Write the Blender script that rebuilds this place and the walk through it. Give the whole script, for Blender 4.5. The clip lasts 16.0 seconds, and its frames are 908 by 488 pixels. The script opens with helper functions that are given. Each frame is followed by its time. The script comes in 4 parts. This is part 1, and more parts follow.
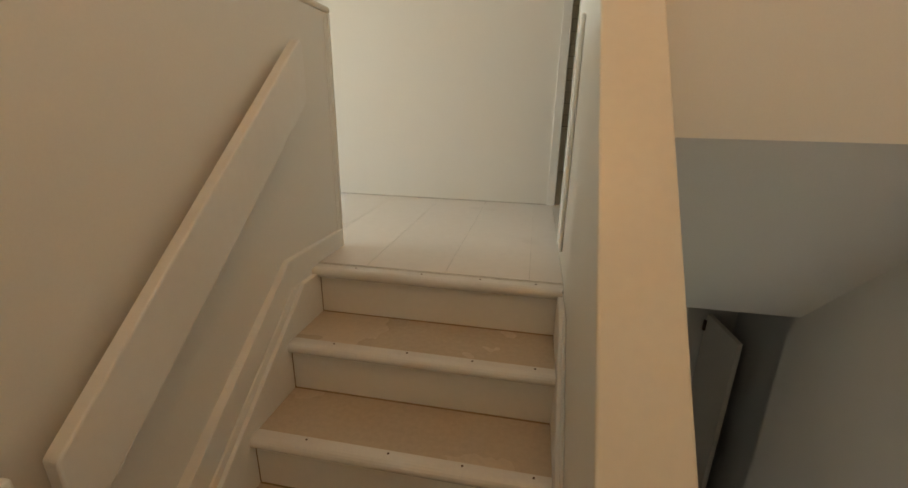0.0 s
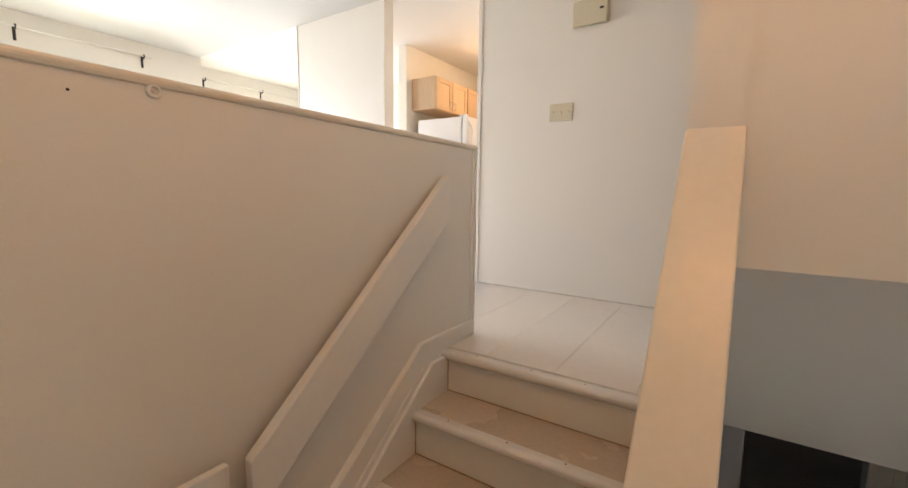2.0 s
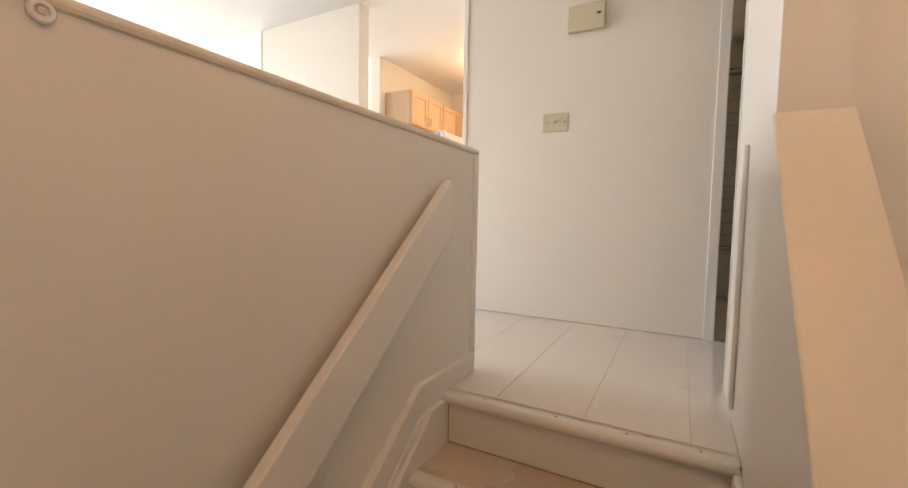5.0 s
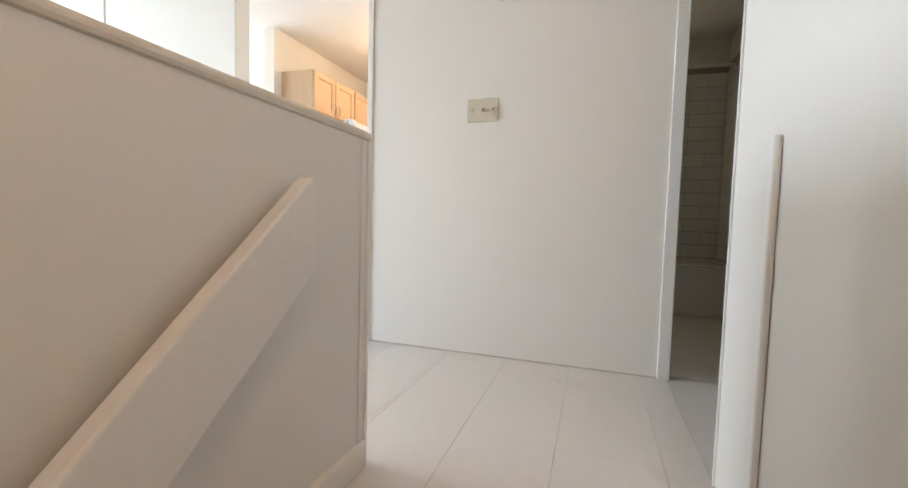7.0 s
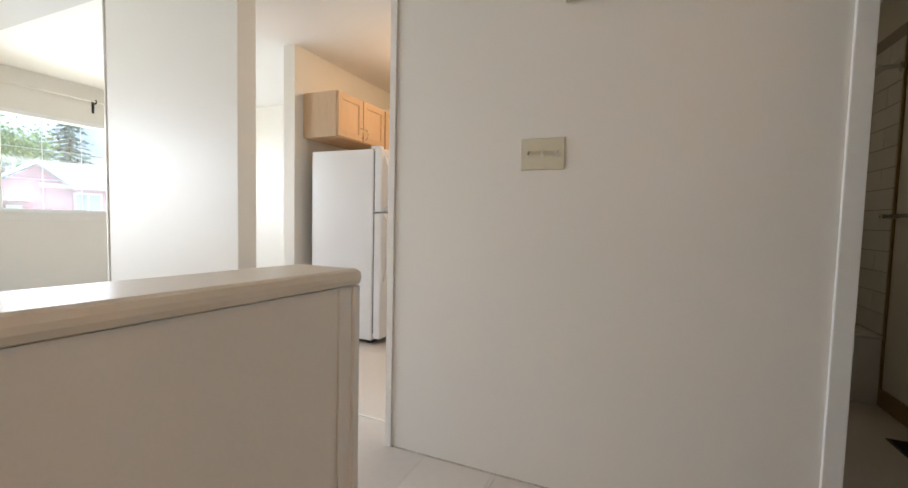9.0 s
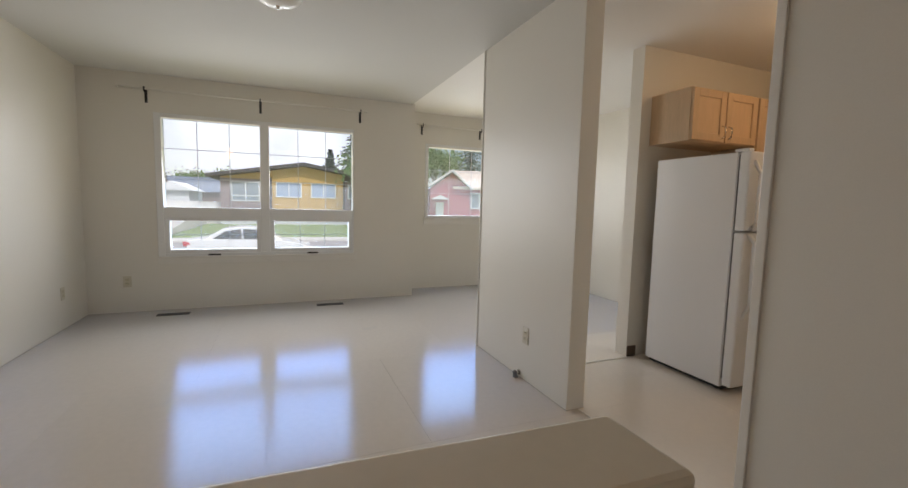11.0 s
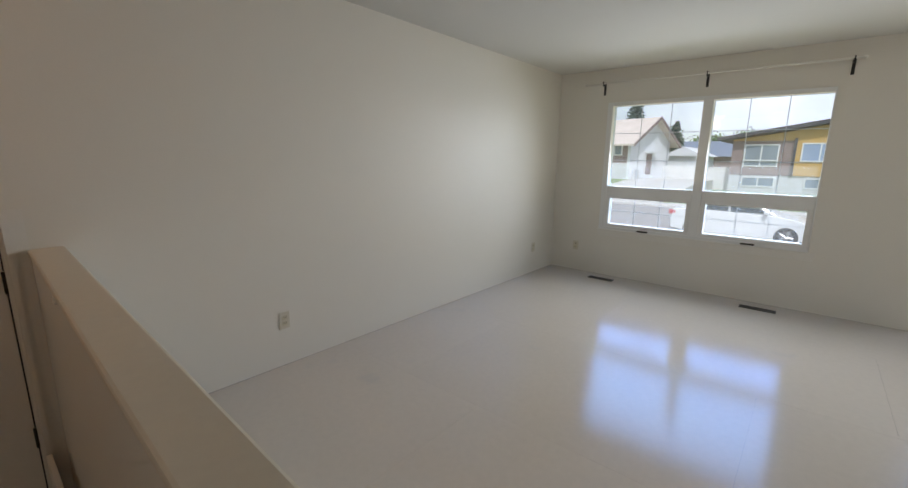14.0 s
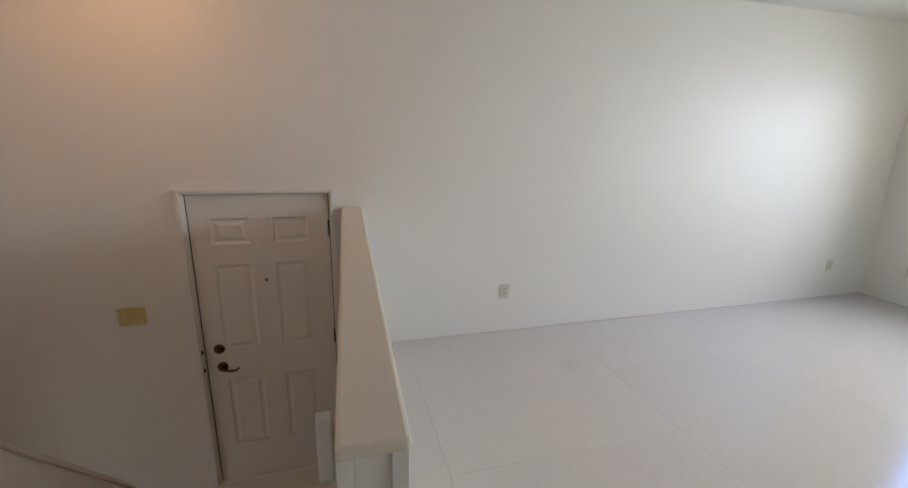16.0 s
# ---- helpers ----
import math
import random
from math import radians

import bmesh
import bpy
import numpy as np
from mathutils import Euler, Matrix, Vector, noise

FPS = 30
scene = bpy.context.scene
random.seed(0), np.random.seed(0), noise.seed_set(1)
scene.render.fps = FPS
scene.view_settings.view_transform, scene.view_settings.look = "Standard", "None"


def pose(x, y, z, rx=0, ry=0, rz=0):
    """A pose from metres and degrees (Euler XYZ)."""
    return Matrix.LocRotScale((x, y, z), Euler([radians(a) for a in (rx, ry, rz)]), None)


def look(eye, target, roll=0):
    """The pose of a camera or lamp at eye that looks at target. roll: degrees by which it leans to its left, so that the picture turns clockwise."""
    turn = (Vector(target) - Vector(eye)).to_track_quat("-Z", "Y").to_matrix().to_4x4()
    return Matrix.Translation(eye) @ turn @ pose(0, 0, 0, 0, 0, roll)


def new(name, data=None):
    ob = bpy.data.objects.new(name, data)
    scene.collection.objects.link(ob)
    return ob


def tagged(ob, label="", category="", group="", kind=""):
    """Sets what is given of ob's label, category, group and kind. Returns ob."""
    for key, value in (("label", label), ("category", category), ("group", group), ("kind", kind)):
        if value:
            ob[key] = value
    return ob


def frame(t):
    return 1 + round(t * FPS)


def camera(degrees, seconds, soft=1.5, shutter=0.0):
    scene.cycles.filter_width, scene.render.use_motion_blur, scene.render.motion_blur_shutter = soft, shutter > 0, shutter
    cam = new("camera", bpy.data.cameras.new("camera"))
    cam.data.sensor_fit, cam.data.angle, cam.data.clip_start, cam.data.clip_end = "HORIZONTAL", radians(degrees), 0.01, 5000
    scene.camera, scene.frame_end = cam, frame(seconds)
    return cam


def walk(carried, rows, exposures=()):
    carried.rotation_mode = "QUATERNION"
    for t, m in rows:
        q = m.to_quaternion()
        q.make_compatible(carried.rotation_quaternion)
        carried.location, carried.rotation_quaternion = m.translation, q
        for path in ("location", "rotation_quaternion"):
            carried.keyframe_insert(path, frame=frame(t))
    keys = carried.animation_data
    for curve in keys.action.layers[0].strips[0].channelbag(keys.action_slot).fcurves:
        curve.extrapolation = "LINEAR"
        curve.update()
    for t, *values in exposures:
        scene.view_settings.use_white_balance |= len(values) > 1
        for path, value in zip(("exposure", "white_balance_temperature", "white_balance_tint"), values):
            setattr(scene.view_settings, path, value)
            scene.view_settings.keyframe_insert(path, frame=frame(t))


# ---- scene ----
cam = camera(94.1, 16.0)

PATH = [
    (0, (0.825, -1.408, 0.596), (0.476, 0.463, -0.019), 1.1),
    (0.5, (0.933, -1.428, 0.626), (0.327, 0.406, 0.108), 1.1),
    (1, (1.032, -1.462, 0.66), (0.206, 0.308, 0.231), 1.0),
    (1.5, (1.072, -1.515, 0.715), (0.089, 0.194, 0.384), 0.9),
    (2, (1.075, -1.556, 0.727), (-0.011, 0.106, 0.481), 0.8),
    (2.5, (1.025, -1.572, 0.728), (-0.116, 0.06, 0.545), 0.9),
    (3, (0.935, -1.513, 0.708), (-0.222, 0.112, 0.56), 1.0),
    (3.5, (0.845, -1.421, 0.692), (-0.294, 0.217, 0.559), 1.0),
    (4, (0.788, -1.349, 0.675), (-0.299, 0.325, 0.545), 1.0),
    (4.5, (0.779, -1.363, 0.665), (-0.239, 0.354, 0.536), 1.1),
    (5, (0.78, -1.37, 0.664), (-0.164, 0.389, 0.536), 1.1),
    (7.5, (0.542, -0.576, 0.773), (-0.03, 1.336, 0.652), 1.6),
    (8, (0.483, -0.413, 0.869), (-0.066, 1.506, 0.746), 1.5),
    (10.5, (0.276, -0.121, 1.162), (-1.353, 1.032, 1.023), 1.4),
    (11, (0.269, -0.078, 1.199), (-1.573, 0.678, 1.014), 1.4),
    (11.5, (0.315, -0.005, 1.226), (-1.634, 0.369, 0.976), 1.5),
    (12, (0.379, 0.137, 1.332), (-1.596, 0.166, 1.014), 1.3),
    (12.5, (0.323, 0.284, 1.429), (-1.62, -0.001, 1.05), 0.9),
    (13, (0.242, 0.439, 1.434), (-1.623, -0.158, 1.028), 0.8),
    (13.5, (0.18, 0.61, 1.43), (-1.546, -0.313, 1.019), 0.7),
    (14, (0.14, 0.702, 1.403), (-1.359, -0.561, 1.006), 0.8),
    (14.5, (0.103, 0.722, 1.372), (-1.13, -0.805, 0.985), 0.6),
    (15, (0.077, 0.75, 1.407), (-0.855, -0.97, 0.99), 1.0),
    (15.5, (0.023, 0.799, 1.401), (-0.657, -1.025, 0.945), 1.1),
    (16, (-0.017, 0.871, 1.43), (-0.535, -0.997, 0.94), 1.1),
]
EXPOSURE = [
    (0.0, 1.12, 8900, 9), (0.5, 1.42, 6500, 6), (1.0, 1.5, 6500, 6), (1.5, 1.38, 7000, 12), (2.5, 1.42, 8400, 22), (5.0, 1.46, 8200, 20), (7.5, 1.58, 6600, 13), (8.2, 1.30, 6700, 15),
    (10.3, 0.12, 8300, 17), (11.0, -0.33, 8200, 18), (12.0, -0.38, 7700, 15), (13.0, -0.36, 7500, 15), (14.0, -0.34, 7600, 15), (15.0, -0.02, 7400, 15), (15.5, 0.10, 7100, 16), (16.0, 0.36, 7000, 17)]
walk(cam, [(t, look(eye, target, roll)) for t, eye, target, roll in PATH], EXPOSURE)

# ---- world, sun and lamps ----
world = bpy.data.worlds.new("world")
scene.world = world
world.use_nodes = True
wn = world.node_tree.nodes
wl = world.node_tree.links
sky = wn.new("ShaderNodeTexSky")
sky.sky_type = "NISHITA"
sky.sun_disc = False
SUN_EL, SUN_AZ = radians(52), radians(65)
sky.sun_elevation = SUN_EL
sky.sun_rotation = SUN_AZ
sky.air_density, sky.dust_density = 1.0, 1.5
# thin white cloud over the blue
wtc = wn.new("ShaderNodeTexCoord")
wno = wn.new("ShaderNodeTexNoise")
wno.inputs["Scale"].default_value = 2.6
wno.inputs["Detail"].default_value = 5
wrp = wn.new("ShaderNodeValToRGB")
wrp.color_ramp.elements[0].position, wrp.color_ramp.elements[1].position = 0.38, 0.68
wmx = wn.new("ShaderNodeMix")
wmx.data_type = "RGBA"
wmx.inputs[7].default_value = (13, 13.5, 14, 1)
wl.new(wtc.outputs["Generated"], wno.inputs["Vector"])
wl.new(wno.outputs["Fac"], wrp.inputs["Fac"])
wl.new(wrp.outputs["Color"], wmx.inputs[0])
wl.new(sky.outputs["Color"], wmx.inputs[6])
wl.new(wmx.outputs[2], wn["Background"].inputs["Color"])
wn["Background"].inputs["Strength"].default_value = 0.15

sun_data = bpy.data.lights.new("sun", "SUN")
sun_data.energy, sun_data.angle, sun_data.color = 3.8, radians(0.6), (1.0, 0.98, 0.95)
sun = new("sun", sun_data)
sun_from = Vector((math.sin(SUN_AZ) * math.cos(SUN_EL), math.cos(SUN_AZ) * math.cos(SUN_EL), math.sin(SUN_EL)))
sun.matrix_world = look(sun_from * 60, (0, 0, 0))


def bulb(name, x, y, z, watts, colour, radius):
    data = bpy.data.lights.new(name, "POINT")
    data.energy, data.color, data.shadow_soft_size = watts, colour, radius
    ob = new(name, data)
    ob.location = (x, y, z)
    return ob


ENTRY_LAMP = (1.02, -1.18)
KITCHEN_LAMP = (-1.15, 3.15)
LIVING_LAMP = (-2.50, -0.08)


def daylight(name, x, y, z, sy, sz, watts, toward, colour=(0.66, 0.81, 1.0), spread=180):
    """An area lamp that stands in for daylight at a window's opening."""
    data = bpy.data.lights.new(name, "AREA")
    data.shape, data.size, data.size_y, data.energy, data.color = "RECTANGLE", sy, sz, watts, colour
    data.spread = radians(spread)
    ob = new(name, data)
    ob.matrix_world = look((x, y, z), (x + toward[0], y + toward[1], z + toward[2]))
    return ob


GROUND_TINT = (1.0, 0.95, 0.66)
daylight("living_window_light", -5.058, -0.27, 1.32, 1.95, 1.42, 40, (1, 0, -0.22), spread=134)
daylight("dining_window_light", -5.488, 2.53, 1.52, 1.40, 0.98, 24.5, (1, 0, -0.22), spread=142)
daylight("living_ground_light", -5.062, -0.27, 1.32, 1.95, 1.42, 8.8, (1, 0, 0.7), GROUND_TINT)
daylight("dining_ground_light", -5.492, 2.53, 1.52, 1.40, 0.98, 7.4, (1, 0, 0.7), GROUND_TINT)
# Fill lamp for the basement stairs; the window around it is added too.
daylight("stair_fill_light", 2.215, -0.70, -0.72, 0.76, 0.56, 1.1, (-1, 0, 0), (0.86, 0.88, 1.0))
# Bathroom fill lamp, set before the tiles; its window is unseen and added.
daylight("bath_fill_light", 0.65, 3.725, 1.65, 0.56, 0.56, 1.0, (0, -1, -0.1), (1.0, 0.90, 0.66))
bulb("entry_bulb", ENTRY_LAMP[0], ENTRY_LAMP[1], 2.22, 3.6, (1.0, 0.43, 0.125), 0.09)
bulb("kitchen_bulb", KITCHEN_LAMP[0], KITCHEN_LAMP[1], 2.22, 5.5, (1.0, 0.72, 0.46), 0.09)

# ---- materials ----


def node_mat(name):
    m = bpy.data.materials.new(name)
    m.use_nodes = True
    return m, m.node_tree.nodes, m.node_tree.links, m.node_tree.nodes["Principled BSDF"]


def surface(name, colour, rough=0.5, metal=0.0, vary=0.06, scale=4.0, grain=60.0, bump=0.05, bump_d=0.002, spec=0.5, stain=None, stain_at=0.62, stretch=(1, 1, 1), random=0.0, rvary=0.1):
    """A painted or plain surface: colour that wanders at two scales, fine relief, uneven gloss."""
    m, n, l, b = node_mat(name)
    tc = n.new("ShaderNodeTexCoord")
    mp = n.new("ShaderNodeMapping")
    mp.inputs["Scale"].default_value = stretch
    l.new(tc.outputs["Object"], mp.inputs["Vector"])
    big = n.new("ShaderNodeTexNoise")
    big.inputs["Scale"].default_value = scale
    big.inputs["Detail"].default_value = 4
    fine = n.new("ShaderNodeTexNoise")
    fine.inputs["Scale"].default_value = grain
    fine.inputs["Detail"].default_value = 3
    l.new(mp.outputs["Vector"], big.inputs["Vector"])
    l.new(mp.outputs["Vector"], fine.inputs["Vector"])
    add = n.new("ShaderNodeMath")
    add.operation = "ADD"
    l.new(big.outputs["Fac"], add.inputs[0])
    l.new(fine.outputs["Fac"], add.inputs[1])
    rng = n.new("ShaderNodeMapRange")
    rng.inputs["From Min"].default_value, rng.inputs["From Max"].default_value = 0.6, 1.4
    rng.inputs["To Min"].default_value, rng.inputs["To Max"].default_value = 1 - vary, 1 + vary
    l.new(add.outputs[0], rng.inputs["Value"])
    hsv = n.new("ShaderNodeHueSaturation")
    hsv.inputs["Color"].default_value = (*colour, 1)
    last = rng.outputs["Result"]
    if random:
        info = n.new("ShaderNodeObjectInfo")
        r2 = n.new("ShaderNodeMapRange")
        r2.inputs["To Min"].default_value, r2.inputs["To Max"].default_value = 1 - random, 1 + random
        l.new(info.outputs["Random"], r2.inputs["Value"])
        mul = n.new("ShaderNodeMath")
        mul.operation = "MULTIPLY"
        l.new(last, mul.inputs[0])
        l.new(r2.outputs["Result"], mul.inputs[1])
        last = mul.outputs[0]
    l.new(last, hsv.inputs["Value"])
    colour_out = hsv.outputs["Color"]
    if stain:
        sn = n.new("ShaderNodeTexNoise")
        sn.inputs["Scale"].default_value = scale * 1.7
        sn.inputs["Detail"].default_value = 6
        l.new(mp.outputs["Vector"], sn.inputs["Vector"])
        rp = n.new("ShaderNodeValToRGB")
        rp.color_ramp.elements[0].position, rp.color_ramp.elements[1].position = stain_at, stain_at + 0.16
        l.new(sn.outputs["Fac"], rp.inputs["Fac"])
        mx = n.new("ShaderNodeMix")
        mx.data_type = "RGBA"
        mx.inputs[7].default_value = (*stain, 1)
        l.new(rp.outputs["Color"], mx.inputs[0])
        l.new(colour_out, mx.inputs[6])
        colour_out = mx.outputs[2]
    l.new(colour_out, b.inputs["Base Color"])
    rr = n.new("ShaderNodeMapRange")
    rr.inputs["To Min"].default_value, rr.inputs["To Max"].default_value = max(0.02, rough - rvary), min(1, rough + rvary)
    l.new(big.outputs["Fac"], rr.inputs["Value"])
    l.new(rr.outputs["Result"], b.inputs["Roughness"])
    b.inputs["Metallic"].default_value = metal
    b.inputs["Specular IOR Level"].default_value = spec
    if bump:
        bp = n.new("ShaderNodeBump")
        bp.inputs["Strength"].default_value, bp.inputs["Distance"].default_value = bump, bump_d
        l.new(fine.outputs["Fac"], bp.inputs["Height"])
        l.new(bp.outputs["Normal"], b.inputs["Normal"])
    return m


WALL = surface("wall_paint", (0.785, 0.757, 0.697), 0.43, vary=0.02, scale=1.2, grain=170, bump=0.10, bump_d=0.002, rvary=0.06)
TRIM = surface("trim_paint", (0.80, 0.778, 0.73), 0.32, vary=0.025, scale=3, grain=40, bump=0.06)
# Dining ceiling's brighter light and living ceiling's dimmer light are put into these colours.
CEIL2 = surface("ceiling_smooth_lit", (0.84, 0.83, 0.81), 0.7, vary=0.015, scale=2, grain=120, bump=0.08)
CEIL = surface("ceiling_stipple_dim", (0.64, 0.64, 0.625), 0.85, vary=0.02, scale=2, grain=220, bump=0.25, bump_d=0.003)
FLOOR = surface("floor_paint_sky_tint", (0.76, 0.685, 0.605), 0.13, vary=0.035, scale=1.1, grain=26, bump=0.035, bump_d=0.002, random=0.012, rvary=0.05, spec=0.5, stain=(0.63, 0.60, 0.57), stain_at=0.64)
HALLFLOOR = surface("hall_floor_paint", (0.745, 0.69, 0.635), 0.17, vary=0.03, scale=1.6, grain=26, bump=0.03, bump_d=0.002, random=0.015, rvary=0.05, stain=(0.66, 0.60, 0.54), stain_at=0.62)
TREAD = surface("tread_paint", (0.57, 0.465, 0.36), 0.27, vary=0.09, scale=2.2, grain=55, bump=0.08)
NOSING = surface("nosing_metal_paint", (0.74, 0.71, 0.67), 0.20, spec=0.9, vary=0.04, scale=9, grain=70, bump=0)
CREAM = surface("cream_cap_paint", (0.765, 0.70, 0.59), 0.34, vary=0.03, scale=2.5, grain=40, bump=0.06)
DOORW = surface("door_paint", (0.78, 0.75, 0.70), 0.34, vary=0.025, scale=2, grain=90, bump=0.05)
VINYL = surface("window_vinyl", (0.82, 0.83, 0.83), 0.35, vary=0.015, scale=5, grain=60, bump=0.02)
GRILLE = surface("grille_white", (0.80, 0.81, 0.82), 0.5, vary=0.02, bump=0)
PLATE = surface("ivory_plastic", (0.62, 0.57, 0.43), 0.35, vary=0.03, scale=20, bump=0.02)
PLATE2 = surface("yellowed_plastic", (0.62, 0.48, 0.18), 0.35, vary=0.04, scale=20, bump=0.02)
PLATEW = surface("almond_plastic", (0.66, 0.62, 0.52), 0.35, vary=0.03, scale=20, bump=0.02)
DARK = surface("dark_bronze", (0.03, 0.025, 0.02), 0.4, metal=0.6, vary=0.1, bump=0.02)
JOINT = surface("dusty_shaded_joint", (0.50, 0.46, 0.41), 0.9, vary=0.3, scale=9, bump=0)
BLACK = surface("black_metal", (0.015, 0.015, 0.016), 0.45, vary=0.1, bump=0.02)
BRONZE = surface("aged_bronze", (0.10, 0.055, 0.03), 0.32, metal=0.9, vary=0.15, scale=30, bump=0.02)
CHROME = surface("chrome", (0.62, 0.61, 0.58), 0.16, metal=1.0, vary=0.03, bump=0)
FRIDGE = surface("fridge_enamel", (0.84, 0.85, 0.87), 0.30, vary=0.012, scale=3, grain=260, bump=0.03, bump_d=0.0005, rvary=0.03)
GASKET = surface("gasket_grey", (0.16, 0.16, 0.17), 0.6, bump=0.02)
MAPLE = surface("maple_veneer", (0.60, 0.42, 0.27), 0.42, vary=0.09, scale=3.0, grain=24, bump=0.04, stretch=(6, 6, 0.6))
MAPLE_PANEL = surface("maple_panel", (0.64, 0.45, 0.29), 0.40, vary=0.07, scale=3.0, grain=24, bump=0.03, stretch=(6, 6, 0.5))
TILEW = surface("glazed_tile", (0.74, 0.73, 0.70), 0.14, vary=0.03, scale=6, bump=0.02, random=0.03)
GROUT = surface("tile_grout", (0.36, 0.33, 0.29), 0.85, vary=0.1, grain=120, bump=0.2)
TUB = surface("tub_enamel", (0.80, 0.80, 0.78), 0.14, vary=0.01, bump=0)
BASEBROWN = surface("brown_baseboard", (0.30, 0.19, 0.07), 0.5, vary=0.15, scale=8, bump=0.05)
DARKWOOD = surface("dark_wood", (0.11, 0.07, 0.045), 0.5, vary=0.15, scale=8, bump=0.05)
# Greyer than the other walls; the soffit's shade is put into this colour.
GREYP = surface("basement_shaded_paint", (0.62, 0.62, 0.62), 0.55, vary=0.03, scale=1.5, grain=170, bump=0.1)
CARPET = surface("basement_floor_grey", (0.16, 0.15, 0.14), 0.9, vary=0.15, grain=300, bump=0.4)
# outside
ASPHALT = surface("asphalt", (0.33, 0.305, 0.295), 0.9, vary=0.15, scale=0.7, grain=40, bump=0.3, bump_d=0.01, stain=(0.27, 0.25, 0.245))
CONCRETE = surface("concrete", (0.60, 0.57, 0.53), 0.85, vary=0.1, scale=1.0, grain=30, bump=0.2, bump_d=0.006)
GRASS = surface("lawn", (0.20, 0.28, 0.10), 0.9, vary=0.35, scale=0.6, grain=18, bump=0.6, bump_d=0.05, spec=0.2)
ORANGE = surface("ochre_siding", (0.60, 0.37, 0.13), 0.6, vary=0.08, scale=0.8, grain=14, bump=0.05, stretch=(1, 3, 0.3))
BROWN = surface("brown_siding", (0.27, 0.20, 0.20), 0.65, vary=0.1, scale=0.8, grain=14, bump=0.05, stretch=(1, 3, 0.3))
RED = surface("red_siding", (0.46, 0.15, 0.17), 0.6, vary=0.08, scale=0.8, grain=12, bump=0.05, stretch=(1, 0.3, 4))
WHITES = surface("white_stucco", (0.80, 0.82, 0.85), 0.8, vary=0.05, scale=0.8, grain=30, bump=0.3, bump_d=0.01)
FOUND = surface("foundation_paint", (0.62, 0.63, 0.65), 0.8, vary=0.08, scale=0.8, grain=20, bump=0.1)
ROOFD = surface("dark_fascia", (0.055, 0.058, 0.075), 0.6, vary=0.1, scale=2, bump=0.05)
SHINGLE_TAN = surface("tan_shingles", (0.70, 0.60, 0.54), 0.9, vary=0.2, scale=1.5, grain=9, bump=0.5, bump_d=0.02)
SHINGLE_BLUE = surface("grey_blue_shingles", (0.20, 0.25, 0.33), 0.9, vary=0.2, scale=1.5, grain=9, bump=0.5, bump_d=0.02)
FENCE = surface("white_fence_boards", (0.76, 0.75, 0.73), 0.8, vary=0.1, scale=1.0, grain=20, bump=0.1)
WINBLUE = surface("far_window_glass", (0.22, 0.28, 0.34), 0.08, vary=0.25, scale=0.6, bump=0)
BLIND = surface("blue_blind", (0.30, 0.40, 0.58), 0.5, vary=0.06, bump=0)
CARW = surface("white_car_paint", (0.80, 0.80, 0.81), 0.15, vary=0.01, bump=0)
CARGLASS = surface("car_glass", (0.02, 0.03, 0.035), 0.06, vary=0.1, bump=0)
TYRE = surface("tyre_rubber", (0.02, 0.02, 0.02), 0.8, vary=0.1, bump=0.1)
RIMD = surface("rim_shadow_grey", (0.12, 0.12, 0.13), 0.5, vary=0.05, bump=0)
RIM = surface("alloy_rim", (0.45, 0.46, 0.48), 0.3, metal=0.9, vary=0.05, bump=0)
TAIL = surface("red_lens", (0.60, 0.02, 0.03), 0.2, vary=0.03, bump=0)
HEADL = surface("clear_lens", (0.70, 0.72, 0.74), 0.1, vary=0.03, bump=0)
BARK = surface("bark", (0.09, 0.065, 0.045), 0.9, vary=0.25, scale=3, grain=20, bump=0.6, bump_d=0.02)
SPRUCE = surface("spruce_needles", (0.10, 0.175, 0.175), 0.8, vary=0.4, scale=0.7, grain=5, bump=0)
LEAF = surface("broad_leaves", (0.15, 0.27, 0.11), 0.7, vary=0.4, scale=0.7, grain=5, bump=0)


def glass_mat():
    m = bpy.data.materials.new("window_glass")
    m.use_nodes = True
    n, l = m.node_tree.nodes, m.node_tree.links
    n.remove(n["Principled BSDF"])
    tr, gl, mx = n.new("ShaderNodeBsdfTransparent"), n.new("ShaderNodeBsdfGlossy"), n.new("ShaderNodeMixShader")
    # The translucent share puts a pale haze over the view outside.
    veil, mx2 = n.new("ShaderNodeBsdfTranslucent"), n.new("ShaderNodeMixShader")
    veil_noise, ramp = n.new("ShaderNodeTexNoise"), n.new("ShaderNodeMapRange")
    veil_noise.inputs["Scale"].default_value = 3.0
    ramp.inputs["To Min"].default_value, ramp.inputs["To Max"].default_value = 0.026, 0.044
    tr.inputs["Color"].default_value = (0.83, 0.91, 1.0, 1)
    veil.inputs["Color"].default_value = (0.9, 0.9, 0.9, 1)
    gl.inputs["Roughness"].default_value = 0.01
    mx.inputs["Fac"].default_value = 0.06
    l.new(veil_noise.outputs["Fac"], ramp.inputs["Value"])
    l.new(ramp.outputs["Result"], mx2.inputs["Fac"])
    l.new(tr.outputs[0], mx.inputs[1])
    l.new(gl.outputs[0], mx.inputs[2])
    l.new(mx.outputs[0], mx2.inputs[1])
    l.new(veil.outputs[0], mx2.inputs[2])
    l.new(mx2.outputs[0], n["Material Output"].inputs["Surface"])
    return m


